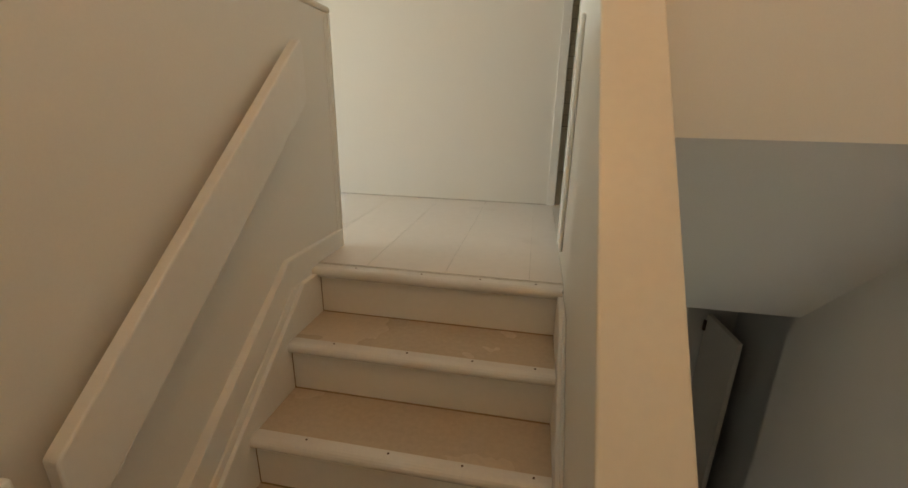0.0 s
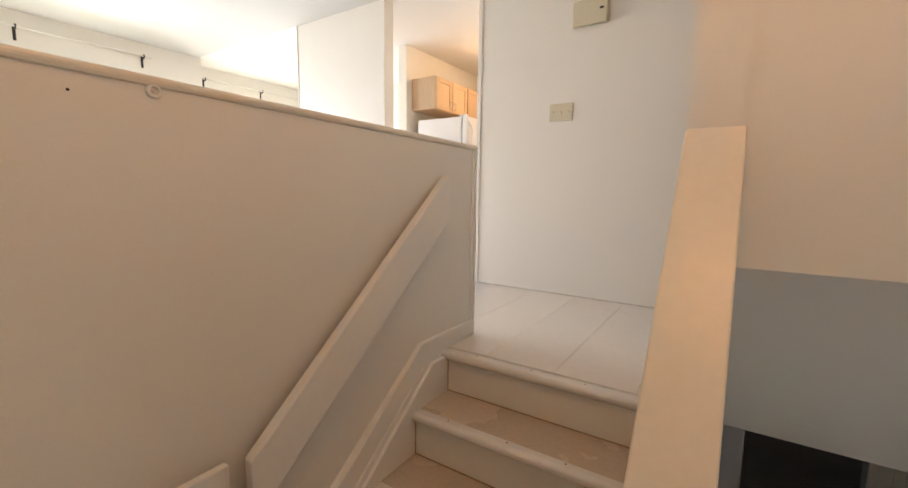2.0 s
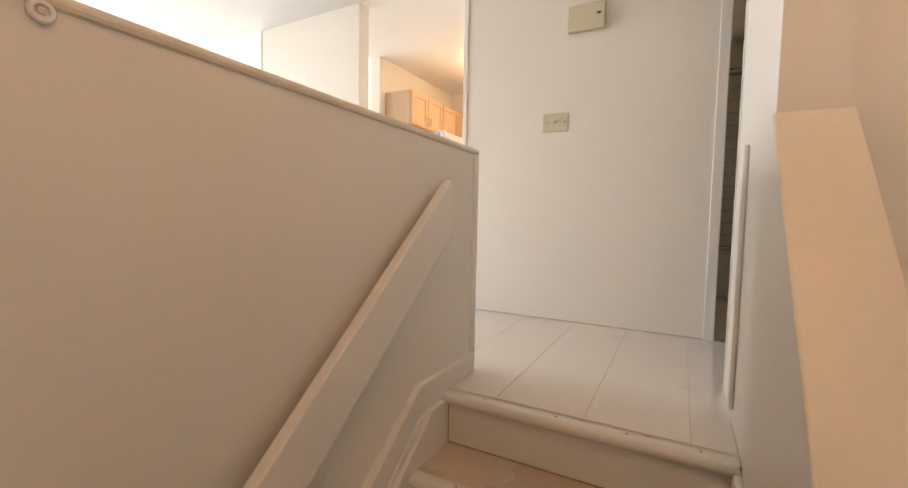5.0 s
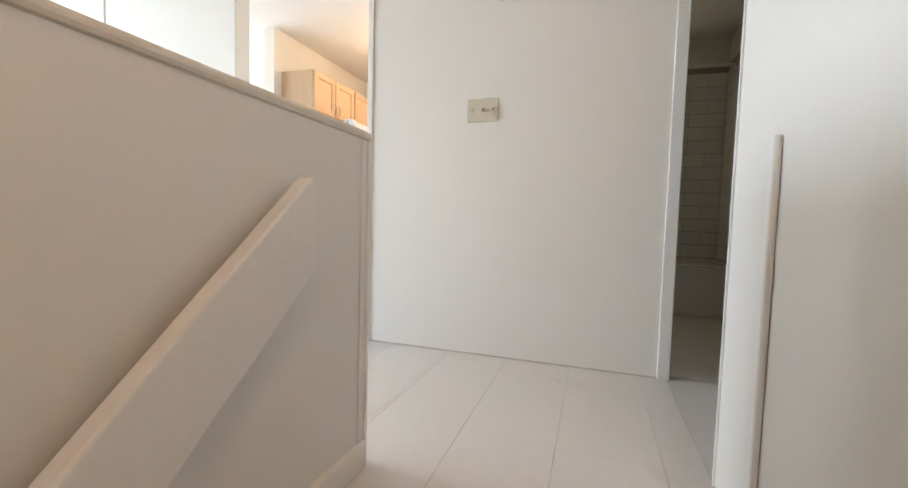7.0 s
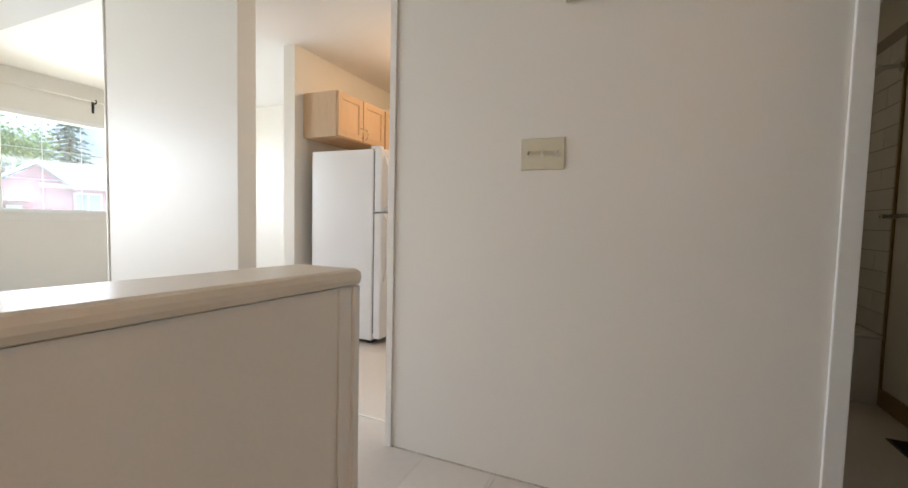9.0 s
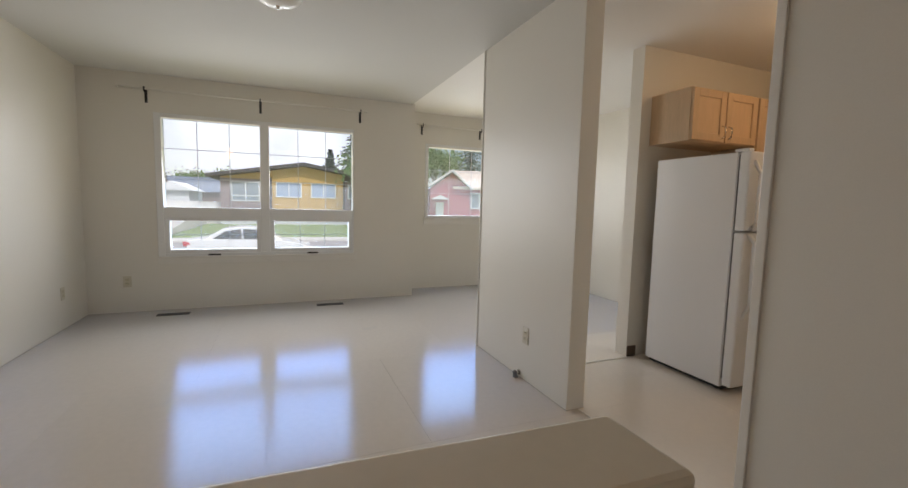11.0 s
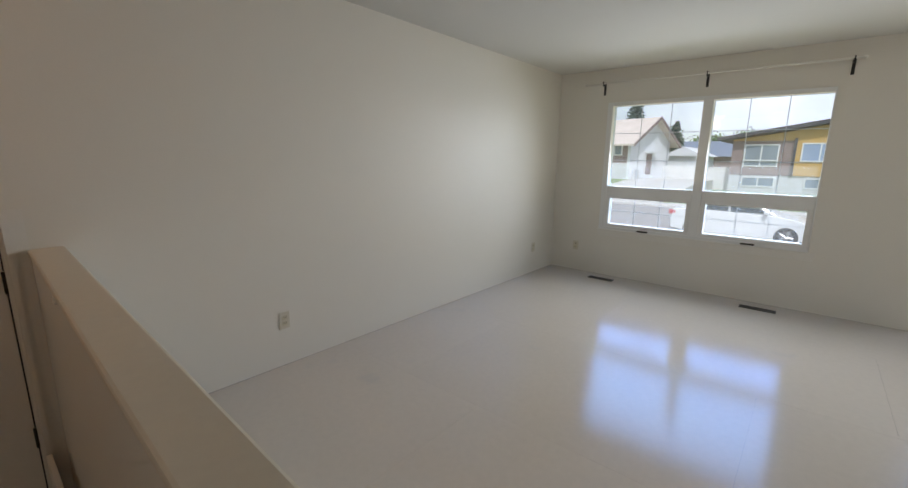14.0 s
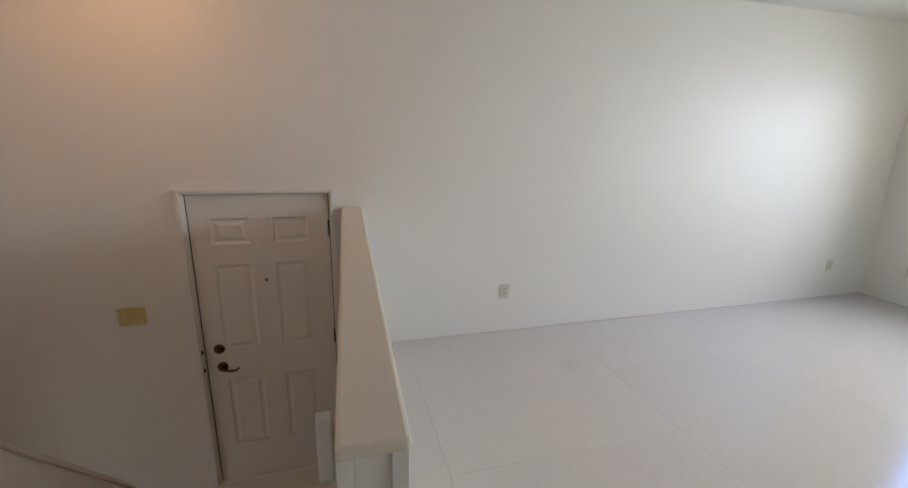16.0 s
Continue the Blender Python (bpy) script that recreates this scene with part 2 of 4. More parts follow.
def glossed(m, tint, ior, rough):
    """A tinted glossy coat over a matt surface; Fresnel drives the gloss."""
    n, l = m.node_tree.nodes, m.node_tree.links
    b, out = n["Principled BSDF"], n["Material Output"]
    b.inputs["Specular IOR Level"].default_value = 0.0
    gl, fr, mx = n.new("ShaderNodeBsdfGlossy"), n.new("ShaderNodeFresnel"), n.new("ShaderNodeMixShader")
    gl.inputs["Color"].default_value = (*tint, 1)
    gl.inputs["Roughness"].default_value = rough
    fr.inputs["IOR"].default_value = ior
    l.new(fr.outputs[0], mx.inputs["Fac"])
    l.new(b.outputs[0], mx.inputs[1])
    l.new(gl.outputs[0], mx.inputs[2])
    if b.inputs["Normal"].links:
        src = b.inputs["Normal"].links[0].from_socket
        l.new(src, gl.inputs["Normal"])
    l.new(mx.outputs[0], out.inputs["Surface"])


# Blue tint puts the sky's reflected colour into the living floor's gloss.
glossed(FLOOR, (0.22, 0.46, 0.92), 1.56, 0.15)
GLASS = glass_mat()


def shade_mat(name, colour, glow):
    m, n, l, b = node_mat(name)
    b.inputs["Base Color"].default_value = (0.80, 0.79, 0.76, 1)
    b.inputs["Roughness"].default_value = 0.25
    if glow:
        b.inputs["Emission Color"].default_value = (*colour, 1)
        b.inputs["Emission Strength"].default_value = glow
    return m


SHADE_ON = shade_mat("lit_glass_shade", (1.0, 0.78, 0.50), 4.0)
SHADE_OFF = shade_mat("frosted_glass_shade", (1, 1, 1), 0)

# ---- mesh helpers ----
ORG = {}


def box(bm, x0, x1, y0, y1, z0, z1):
    v = [bm.verts.new((x, y, z)) for z in (z0, z1) for y in (y0, y1) for x in (x0, x1)]
    for f in ((0, 2, 3, 1), (4, 5, 7, 6), (0, 1, 5, 4), (2, 6, 7, 3), (0, 4, 6, 2), (1, 3, 7, 5)):
        bm.faces.new([v[i] for i in f])
    return v


def prism(bm, outline, axis, a0, a1):
    """A solid whose outline (pairs) is swept along an axis from a0 to a1."""
    def at(p, a):
        return {"x": (a, p[0], p[1]), "y": (p[0], a, p[1]), "z": (p[0], p[1], a)}[axis]
    one = [bm.verts.new(at(p, a0)) for p in outline]
    two = [bm.verts.new(at(p, a1)) for p in outline]
    bm.faces.new(one)
    bm.faces.new(two[::-1])
    k = len(outline)
    for i in range(k):
        bm.faces.new((one[i], two[i], two[(i + 1) % k], one[(i + 1) % k]))


def lathe(bm, profile, centre, axis="z", steps=28):
    """A turned solid: profile of (radius, along) about an axis through centre."""
    rings = []
    for r, a in profile:
        ring = []
        for i in range(steps):
            t = 2 * math.pi * i / steps
            u, w = r * math.cos(t), r * math.sin(t)
            p = {"z": (u, w, a), "y": (u, a, w), "x": (a, u, w)}[axis]
            ring.append(bm.verts.new(Vector(p) + Vector(centre)))
        rings.append(ring)
    for p, q in zip(rings, rings[1:]):
        for i in range(steps):
            bm.faces.new((p[i], p[(i + 1) % steps], q[(i + 1) % steps], q[i]))
    bm.faces.new(rings[0])
    bm.faces.new(rings[-1][::-1])


def tube(bm, points, radius, steps=10):
    """A round bar along points."""
    rings = []
    pts = [Vector(p) for p in points]
    for i, p in enumerate(pts):
        d = (pts[min(i + 1, len(pts) - 1)] - pts[max(i - 1, 0)]).normalized()
        side = d.cross(Vector((0, 0, 1)) if abs(d.z) < 0.9 else Vector((1, 0, 0))).normalized()
        up = side.cross(d)
        r = radius[i] if isinstance(radius, (list, tuple)) else radius
        rings.append([bm.verts.new(p + side * (r * math.cos(2 * math.pi * k / steps)) + up * (r * math.sin(2 * math.pi * k / steps))) for k in range(steps)])
    for a, b in zip(rings, rings[1:]):
        for k in range(steps):
            bm.faces.new((a[k], a[(k + 1) % steps], b[(k + 1) % steps], b[k]))
    bm.faces.new(rings[0])
    bm.faces.new(rings[-1][::-1])


def finish(name, bm, material, bevel=0.0, smooth=False, segments=2):
    bmesh.ops.recalc_face_normals(bm, faces=bm.faces[:])
    if bevel:
        sharp = [e for e in bm.edges if len(e.link_faces) == 2 and e.calc_face_angle(0) > 0.5]
        bmesh.ops.bevel(bm, geom=sharp, offset=bevel, segments=segments, affect="EDGES", profile=0.5, clamp_overlap=True)
    me = bpy.data.meshes.new(name)
    bm.to_mesh(me)
    bm.free()
    me.materials.append(material)
    if smooth:
        for p in me.polygons:
            p.use_smooth = True
    return me


def thing(name, x, y, z, label, category, group="", kind=""):
    ob = new(name)
    ob.location = (x, y, z)
    ob.empty_display_size = 0.05
    ORG[ob] = Vector((x, y, z))
    return tagged(ob, label, category, group, kind)


def part(name, bm, material, parent, label="", bevel=0.0, smooth=False, segments=2):
    """One mesh under a thing or part; bm is in world coordinates."""
    bmesh.ops.translate(bm, verts=bm.verts[:], vec=-ORG[parent])
    ob = new(name, finish(name, bm, material, bevel, smooth, segments))
    ob.parent = parent
    ORG[ob] = ORG[parent]
    return tagged(ob, label)


def setting(name, bm, material, label="", category="", bevel=0.0):
    ob = new(name, finish(name, bm, material, bevel))
    ORG[ob] = Vector((0, 0, 0))
    return tagged(ob, label, category, kind="structure")


def bx(*boxes):
    bm = bmesh.new()
    for b in boxes:
        box(bm, *b)
    return bm


def cells(bm, axis, p0, p1, a0, a1, z0, z1, holes):
    """A wall slab with holes cut through: only outer faces are made."""
    av = sorted({a0, a1, *[h[0] for h in holes], *[h[1] for h in holes]})
    zv = sorted({z0, z1, *[h[2] for h in holes], *[h[3] for h in holes]})
    av = [a for a in av if a0 <= a <= a1]
    zv = [z for z in zv if z0 <= z <= z1]
    solid = {}
    for i in range(len(av) - 1):
        for j in range(len(zv) - 1):
            ca, cz = (av[i] + av[i + 1]) / 2, (zv[j] + zv[j + 1]) / 2
            solid[i, j] = not any(h[0] < ca < h[1] and h[2] < cz < h[3] for h in holes)
    seen = {}

    def vert(p, a, z):
        k = (p, a, z)
        if k not in seen:
            seen[k] = bm.verts.new((p, a, z) if axis == "x" else (a, p, z))
        return seen[k]
    for (i, j), s in solid.items():
        if not s:
            continue
        a, b, c, d = av[i], av[i + 1], zv[j], zv[j + 1]
        bm.faces.new([vert(p0, a, c), vert(p0, b, c), vert(p0, b, d), vert(p0, a, d)])
        bm.faces.new([vert(p1, a, c), vert(p1, a, d), vert(p1, b, d), vert(p1, b, c)])
        for di, dj, e in ((-1, 0, ((a, c), (a, d))), (1, 0, ((b, c), (b, d))), (0, -1, ((a, c), (b, c))), (0, 1, ((a, d), (b, d)))):
            if not solid.get((i + di, j + dj), False):
                (u, v), (w, x) = e
                bm.faces.new([vert(p0, u, v), vert(p1, u, v), vert(p1, w, x), vert(p0, w, x)])


def wall(name, axis, p0, p1, a0, a1, z0, z1, holes=(), material=WALL, label="", bevel=0.0):
    bm = bmesh.new()
    cells(bm, axis, p0, p1, a0, a1, z0, z1, holes)
    return setting(name, bm, material, label, "wall", bevel)

# ---- plan ----
S, W1, W2, N = -1.893, -4.99, -5.42, 3.93      # faces of south, living west, dining west, dining north walls
H = 2.44                                        # ceiling
RISE, RUN, LAND = 0.187, 0.24, -0.935            # stair steps and the entry landing
SX0, SX1 = 0.0, 0.956                           # stair well faces
GX1 = 1.085                                     # far face of the guard wall
BACK = 1.366                                    # hall wall behind the stairs
PONY_Y, PONY_Z, PONY_FAR = 0.265, 0.928, 0.962
BATH_X = 1.718                                  # face of the bathroom wall behind its door
BASE = -2.70                                    # basement floor
EAST = 2.35

# ---- structure ----
wall("wall_south", "y", S - 0.16, S, -5.6, EAST + 0.12, -2.8, 2.6, [(0.025, 0.875, LAND, 1.090)], label="off-white painted wall around the entry door and along the living room")
wall("wall_west", "x", W1 - 0.16, W1, S, 1.32, -2.8, 2.6, [(-1.274, 0.743, 0.578, 2.065)], label="off-white painted living room wall with a wide window")
wall("wall_jog", "y", 1.32, 1.50, W2 - 0.16, W1, -2.8, 2.6, label="short off-white painted return wall between two windows")
wall("wall_dining_west", "x", W2 - 0.16, W2, 1.50, N + 0.12, -2.8, 2.6, [(1.793, 3.268, 1.005, 2.035)], label="off-white painted dining wall with a window")
wall("wall_dining_north", "y", N, N + 0.12, W2, -2.42, -2.8, 2.6, label="plain off-white painted dining wall")
wall("wall_kitchen_divider", "x", -2.42, -2.30, 2.52, 4.18, 0, 2.6, label="off-white painted wall end beside the refrigerator")
wall("wall_kitchen_north", "y", 4.18, 4.30, -2.42, EAST, -2.8, 2.6, [(0.35, 0.95, 1.35, 1.95)], label="plain off-white painted kitchen wall")
wall("wall_kitchen_east", "x", -0.62, -0.50, BACK + 0.12, 4.18, 0, 2.6, label="plain off-white painted kitchen wall")
wall("wall_partition", "y", 1.47, 1.595, -2.918, -1.690, 0, 2.6, label="free-standing off-white painted partition wall", bevel=0.004)
wall("wall_hall", "y", BACK, BACK + 0.12, -0.618, EAST, 0, 2.6, [(0.952, 1.65, -0.01, 2.05)], label="white painted hall wall facing the stairs")
wall("wall_header", "y", -0.17, -0.05, GX1, EAST, 0.531, 2.6, label="warm-lit painted wall above the basement stairs")
wall("wall_hall_south", "y", 0.40, 0.525, GX1, EAST, 0, 2.6, label="plain painted hall wall")
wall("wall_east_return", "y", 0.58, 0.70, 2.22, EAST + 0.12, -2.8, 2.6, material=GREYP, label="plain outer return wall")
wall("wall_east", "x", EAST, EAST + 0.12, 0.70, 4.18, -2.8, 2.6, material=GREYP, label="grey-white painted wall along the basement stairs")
wall("wall_bath_east", "x", BATH_X, 1.90, BACK + 0.12, 4.18, 0, 2.6, label="painted bathroom wall")
wall("wall_bath_north", "y", 3.75, 4.18, -0.50, BATH_X, 0, 2.6, [(0.35, 0.95, 1.35, 1.95)], label="bathroom wall behind the tub")

# guard wall between the two flights: full height past the header, sloping below it
bm = bmesh.new()
prism(bm, [(-1.065, -2.75), (-1.065, -0.175), (-0.175, 0.885), (-0.175, 2.6), (0.525, 2.6), (0.525, -2.75)], "x", SX1, GX1)
setting("wall_guard", bm, WALL, "off-white painted guard wall sloping down between the two flights of stairs", "wall")
bm = bmesh.new()
prism(bm, [(-1.080, -0.190), (-1.080, -0.162), (-0.177, 0.913), (-0.177, 0.883)], "x", SX1 - 0.008, GX1 + 0.008)
setting("trim_guard_cap", bm, CREAM, "sloping cream painted cap board on the guard wall", "trim", bevel=0.005)
bm = bmesh.new()
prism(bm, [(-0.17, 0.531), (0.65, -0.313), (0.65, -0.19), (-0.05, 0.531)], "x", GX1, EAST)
setting("ceiling_basement_slope", bm, GREYP, "sloping soffit over the basement stairs, its shade put into the grey", "ceiling")

# half wall beside the stairs, with cap, edge moulding and end board
PONY_SKEW = 0.020                               # the half wall leans this much per metre off the room's axis


def pony_x(y, x=0.0):
    return x - PONY_SKEW * (PONY_Y - y)


def pony_bar(x0, x1, y0, y1, z0, za, zb, zc=None):
    """A bar along the half wall from y0 to y1: underside z0 to zc, top za to zb."""
    m = bmesh.new()
    zc = z0 if zc is None else zc
    v = [m.verts.new((pony_x(y, x), y, z)) for y, lo, hi in ((y0, z0, za), (y1, zc, zb)) for x, z in ((x0, lo), (x1, lo), (x1, hi), (x0, hi))]
    for q in ((3, 2, 1, 0), (4, 5, 6, 7), (0, 1, 5, 4), (1, 2, 6, 5), (2, 3, 7, 6), (3, 0, 4, 7)):
        m.faces.new([v[k] for k in q])
    return m


setting("wall_pony", pony_bar(-0.108, 0.0, S, PONY_Y, LAND, PONY_FAR, PONY_Z), WALL, "off-white painted half wall between stairs and living room", "wall")
setting("trim_pony_cap", pony_bar(-0.116, 0.008, S + 0.002, PONY_Y + 0.022, PONY_FAR, PONY_FAR + 0.024, PONY_Z + 0.024, PONY_Z), CREAM, "cream painted cap board with eased edges on the half wall", "trim", bevel=0.009)
setting("trim_pony_strip", bx((0.0, 0.003, PONY_Y - 0.026, PONY_Y, 0.078, PONY_Z - 0.002)), TRIM, "thin flat strip along the edge of the half wall", "trim")
setting("trim_pony_end", bx((-0.112, -0.082, PONY_Y, PONY_Y + 0.014, 0.0, PONY_Z), (-0.020, 0.008, PONY_Y, PONY_Y + 0.014, 0.0, PONY_Z), (-0.082, -0.020, PONY_Y, PONY_Y + 0.005, 0.0, PONY_Z)), TRIM, "white painted boards closing the end of the half wall", "trim", bevel=0.002)

# corner beads and casings
setting("trim_hall_corner", bx((-0.632, -0.600, BACK - 0.010, BACK, 0, H)), TRIM, "white corner strip on the hall wall", "trim", bevel=0.003)
setting("trim_partition_end", bx((-2.933, -2.918, 1.462, 1.603, 0, H)), TRIM, "thin white end board on the partition", "trim", bevel=0.003)
setting("trim_guard_corner", bx((SX1 - 0.006, SX1 + 0.03, 0.525, 0.533, 0, H)), TRIM, "white corner strip at the end of the hall wall", "trim", bevel=0.002)
setting("trim_stair_batten", bx((SX1 - 0.016, SX1, 0.232, 0.262, 0.055, 0.907)), TRIM, "upright white batten on the wall at the head of the stairs", "trim", bevel=0.006)
bm = bx((0.915, 0.967, BACK - 0.014, BACK, 0, 2.09), (1.635, 1.69, BACK - 0.014, BACK, 0, 2.09), (0.967, 1.635, BACK - 0.014, BACK, 2.035, 2.09),
        (0.952, 0.967, BACK, BACK + 0.12, 0, 2.035), (1.635, 1.65, BACK, BACK + 0.12, 0, 2.035), (0.952, 1.65, BACK, BACK + 0.12, 2.035, 2.05))
setting("trim_bath_casing", bm, TRIM, "white painted casing round the bathroom doorway", "trim", bevel=0.003)

# coloured strips stand in for the shadow gap where walls meet the painted floor
setting("trim_floor_joint", bx((W1 + 0.004, -0.104, S, S + 0.0025, 0.0, 0.0035), (W1, W1 + 0.0025, S, 1.50, 0.0, 0.0035), (W2, W2 + 0.0025, 1.50, N, 0.0, 0.0035), (W2, -2.42, N - 0.0025, N, 0.0, 0.0035), (-2.918, -1.690, 1.4675, 1.47, 0.0, 0.003), (-0.60, 0.915, BACK - 0.0025, BACK, 0.0, 0.007),
                               (SX1 - 0.002, SX1, 0.03, 0.525, 0.0, 0.003), (-1.6925, -1.690, 1.47, 1.595, 0.0, 0.003)), JOINT, "thin dark strip standing in for the shadow gap between walls and floor", "trim")

# floors and ceilings
setting("floor_living_slab", bx((W2 - 0.16, -0.124, S, 4.18, -0.25, -0.0015)), JOINT, "floor under the painted sheets", "floor")
setting("floor_hall_slab", bx((-0.115, SX1, 0.02, 4.18, -0.25, -0.002), (SX1, EAST, 0.525, 0.66, -0.10, -0.002), (SX1, EAST, 0.66, 4.18, -0.25, -0.002)), JOINT, "hall floor under the painted boards", "floor")
setting("floor_landing", bx((-0.06, EAST, S, -4 * RUN, LAND - 0.2, LAND)), HALLFLOOR, "pale painted entry landing", "floor")
setting("floor_basement", bx((W2 - 0.16, EAST + 0.12, S, 4.18, BASE - 0.1, BASE)), CARPET, "dark basement floor", "floor")
setting("ceiling", bx((W2 - 0.16, EAST + 0.12, S - 0.16, 1.47, H, H + 0.1)), CEIL, "flat off-white stippled ceiling over living room and entry, dimmer light put in its colour", "ceiling")
setting("ceiling_dining", bx((W2 - 0.16, EAST + 0.12, 1.47, 4.30, H + 0.012, H + 0.1)), CEIL2, "smooth white ceiling over dining room and kitchen, brighter light put in its colour", "ceiling")
setting("ceiling_basement", bx((GX1, EAST, 0.65, 4.18, -0.30, -0.26)), CEIL, "basement ceiling", "ceiling")
# unseen roof, added so that its eaves keep the high sun off the glass
bm = bmesh.new()
prism(bm, [(W2 - 0.75, 2.52), (W2 - 0.75, 2.66), (-1.5, 4.2), (EAST + 0.7, 2.66), (EAST + 0.7, 2.56), (W2 - 0.2, 2.56)], "y", S - 0.7, 4.9)
setting("roof", bm, SHINGLE_TAN, "unseen low pitched shingled roof, its wide eave added to keep sun off the windows", "roof")

# basement end: doorway, jamb and walls
wall("wall_basement_end", "y", 1.70, 1.80, GX1, EAST, BASE, -0.26, [(1.265, 1.86, BASE, -0.70)], material=GREYP, label="grey basement wall with a dark doorway")
wall("wall_basement_back", "y", 3.6, 3.7, GX1, EAST, BASE, -0.26, material=GREYP, label="unlit basement wall")
setting("trim_basement_casing", bx((1.86, 1.90, 1.682, 1.70, BASE, -0.66), (1.90, 1.965, 1.688, 1.70, BASE, -0.66), (1.965, 2.01, 1.674, 1.70, BASE, -0.66), (1.255, 1.265, 1.69, 1.80, BASE, -0.70)), TRIM, "white painted casing of the basement doorway", "trim", bevel=0.003)
wall("wall_basement_side", "x", SX1, GX1, 0.525, 3.6, BASE, -0.25, material=GREYP, label="grey basement side wall")
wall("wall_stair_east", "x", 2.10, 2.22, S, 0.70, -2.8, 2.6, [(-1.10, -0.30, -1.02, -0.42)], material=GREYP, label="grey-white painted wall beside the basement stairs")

# ---- stairs ----
stairs = thing("staircase", 0.5, 0, LAND, "cream painted wooden stairs with worn brown treads and pale metal nosings", "stairs")
for k in range(5):
    y, z = -k * RUN, -k * RISE
    part("riser", bx((0.036, SX1 - 0.020, y - 0.002, y + 0.016, z - RISE + (0.0 if k == 4 else 0.001), z - 0.030)), TRIM, stairs, "cream riser with scuffs" if k == 0 else "", bevel=0.001)
    if k:
        part("tread", bx((0.036, SX1 - 0.020, y + 0.002, y + RUN - 0.003, z - 0.024, z)), TREAD, stairs, "worn cream-painted tread showing brown" if k == 1 else "", bevel=0.001)
    nose = bmesh.new()
    arc = [(y - 0.004 - 0.022 * math.sin(a * math.pi / 8), z - 0.019 + 0.021 * math.cos(a * math.pi / 8)) for a in range(9)]
    prism(nose, [(y + 0.022, z + 0.002)] + arc + [(y + 0.022, z - 0.040 if k else z - 0.03)], "x", 0.036 if k else 0.008, SX1 - 0.020 if k else SX1 - 0.004)
    part("nosing", nose, NOSING, stairs, "rounded worn metal nosing" if k == 0 else "", smooth=False)
    part("caulk_line", bx((0.037, SX1 - 0.021, y + RUN - 0.007, y + RUN - 0.0015, z - 0.002, z + 0.0018)) if k else bx((0.0365, 0.040, y + 0.017, y + 0.020, z - RISE, z - 0.03)), BASEBROWN, stairs)
    part("caulk_line", bx((0.036, 0.0385, y - 0.004, y - 0.0015, z - RISE + 0.002, z - 0.03)), BASEBROWN, stairs)
    for sx in (0.18, 0.44, 0.66, 0.86):
        scr = bmesh.new()
        lathe(scr, [(0.0035, 0.0), (0.0035, 0.0015)], (sx + 0.013 * k, y + 0.010, z + 0.0018), steps=8)
        part("screw", scr, BRONZE, stairs)
# Black boxes put the dark gaps at the nosing's ends into colour.
for a, b in ((0.0, 0.012), (SX1 - 0.010, SX1 - 0.002)):
    part("worn_notch", bx((a, b, -0.020, -0.002, -0.012, -0.004)), BLACK, stairs)
# skirts and step strings along both sides
SL = RISE / RUN


def skirt(x0, x1, up, name, back=PONY_Y):
    m = bmesh.new()
    y0 = -4 * RUN - 0.02
    top = 0.078 if up > 0 else 0.0
    yk = (top - up) / SL - 0.0
    prism(m, [(y0, LAND), (y0, y0 * SL + up), (min(yk, back), min(yk, back) * SL + up), (back, top), (back, 0.001), (0.03, 0.001), (0.03, -0.1)], "x", x0, x1)
    part(name, m, TRIM, stairs, bevel=0.003)


skirt(-0.03, 0.014, 0.205, "skirt_board")


def string(x0, x1, up):
    m = bmesh.new()
    y0 = -4 * RUN - 0.02
    prism(m, [(y0, LAND), (y0, y0 * SL + up), (-up / SL - 0.028, -0.022), (0.0, -0.022), (0.0, -0.30), (-0.6, -0.8), (-0.8, LAND)], "x", x0, x1)
    part("step_string", m, TRIM, stairs, bevel=0.004)


string(0.014, 0.036, 0.070)
string(0.014, 0.022, 0.105)
string(SX1 - 0.020, SX1 - 0.001, 0.075)
string(SX1 - 0.008, SX1 - 0.0005, 0.125)

down = thing("basement_staircase", 1.7, -1.0, BASE, "steep dim painted wooden stairs down to the basement", "stairs")
for k in range(9):
    y, z = -0.96 + 0.17 * k, LAND - 0.196 * k
    part("riser", bx((GX1 + 0.01, 2.09, y, y + 0.016, z - 0.196, z - 0.02)), TRIM, down)
    part("tread", bx((GX1 + 0.01, 2.09, y - 0.02, y + 0.012 if k == 0 else y + 0.17, z - 0.196 - 0.02 if k else z - 0.02, z - 0.196 if k else z)), TREAD, down, bevel=0.004)

# ---- handrails ----
rail = thing("handrail", 0.05, -0.5, 0.0, "wide white painted board handrail fixed along the half wall", "handrail")
bm = bmesh.new()
prism(bm, [(-0.962, 0.012), (-0.972, 0.002), (-0.972, -0.135), (-0.945, -0.158), (-0.045, 0.595), (-0.036, 0.610), (-0.036, 0.775), (-0.048, 0.796)], "x", 0.024, 0.060)
part("rail_board", bm, TRIM, rail, bevel=0.005)
for y in (-0.82, -0.15):
    part("spacer_block", bx((-0.025, 0.034, y - 0.03, y + 0.03, y * 0.82 + 0.64, y * 0.82 + 0.70)), TRIM, rail, bevel=0.002)
low = thing("landing_rail", 0.03, -1.45, -0.2, "level white board rail fixed on the entry half wall", "handrail")
part("rail_board", bx((0.012, 0.034, S + 0.03, -1.018, -0.19, 0.014)), TRIM, low, bevel=0.004)
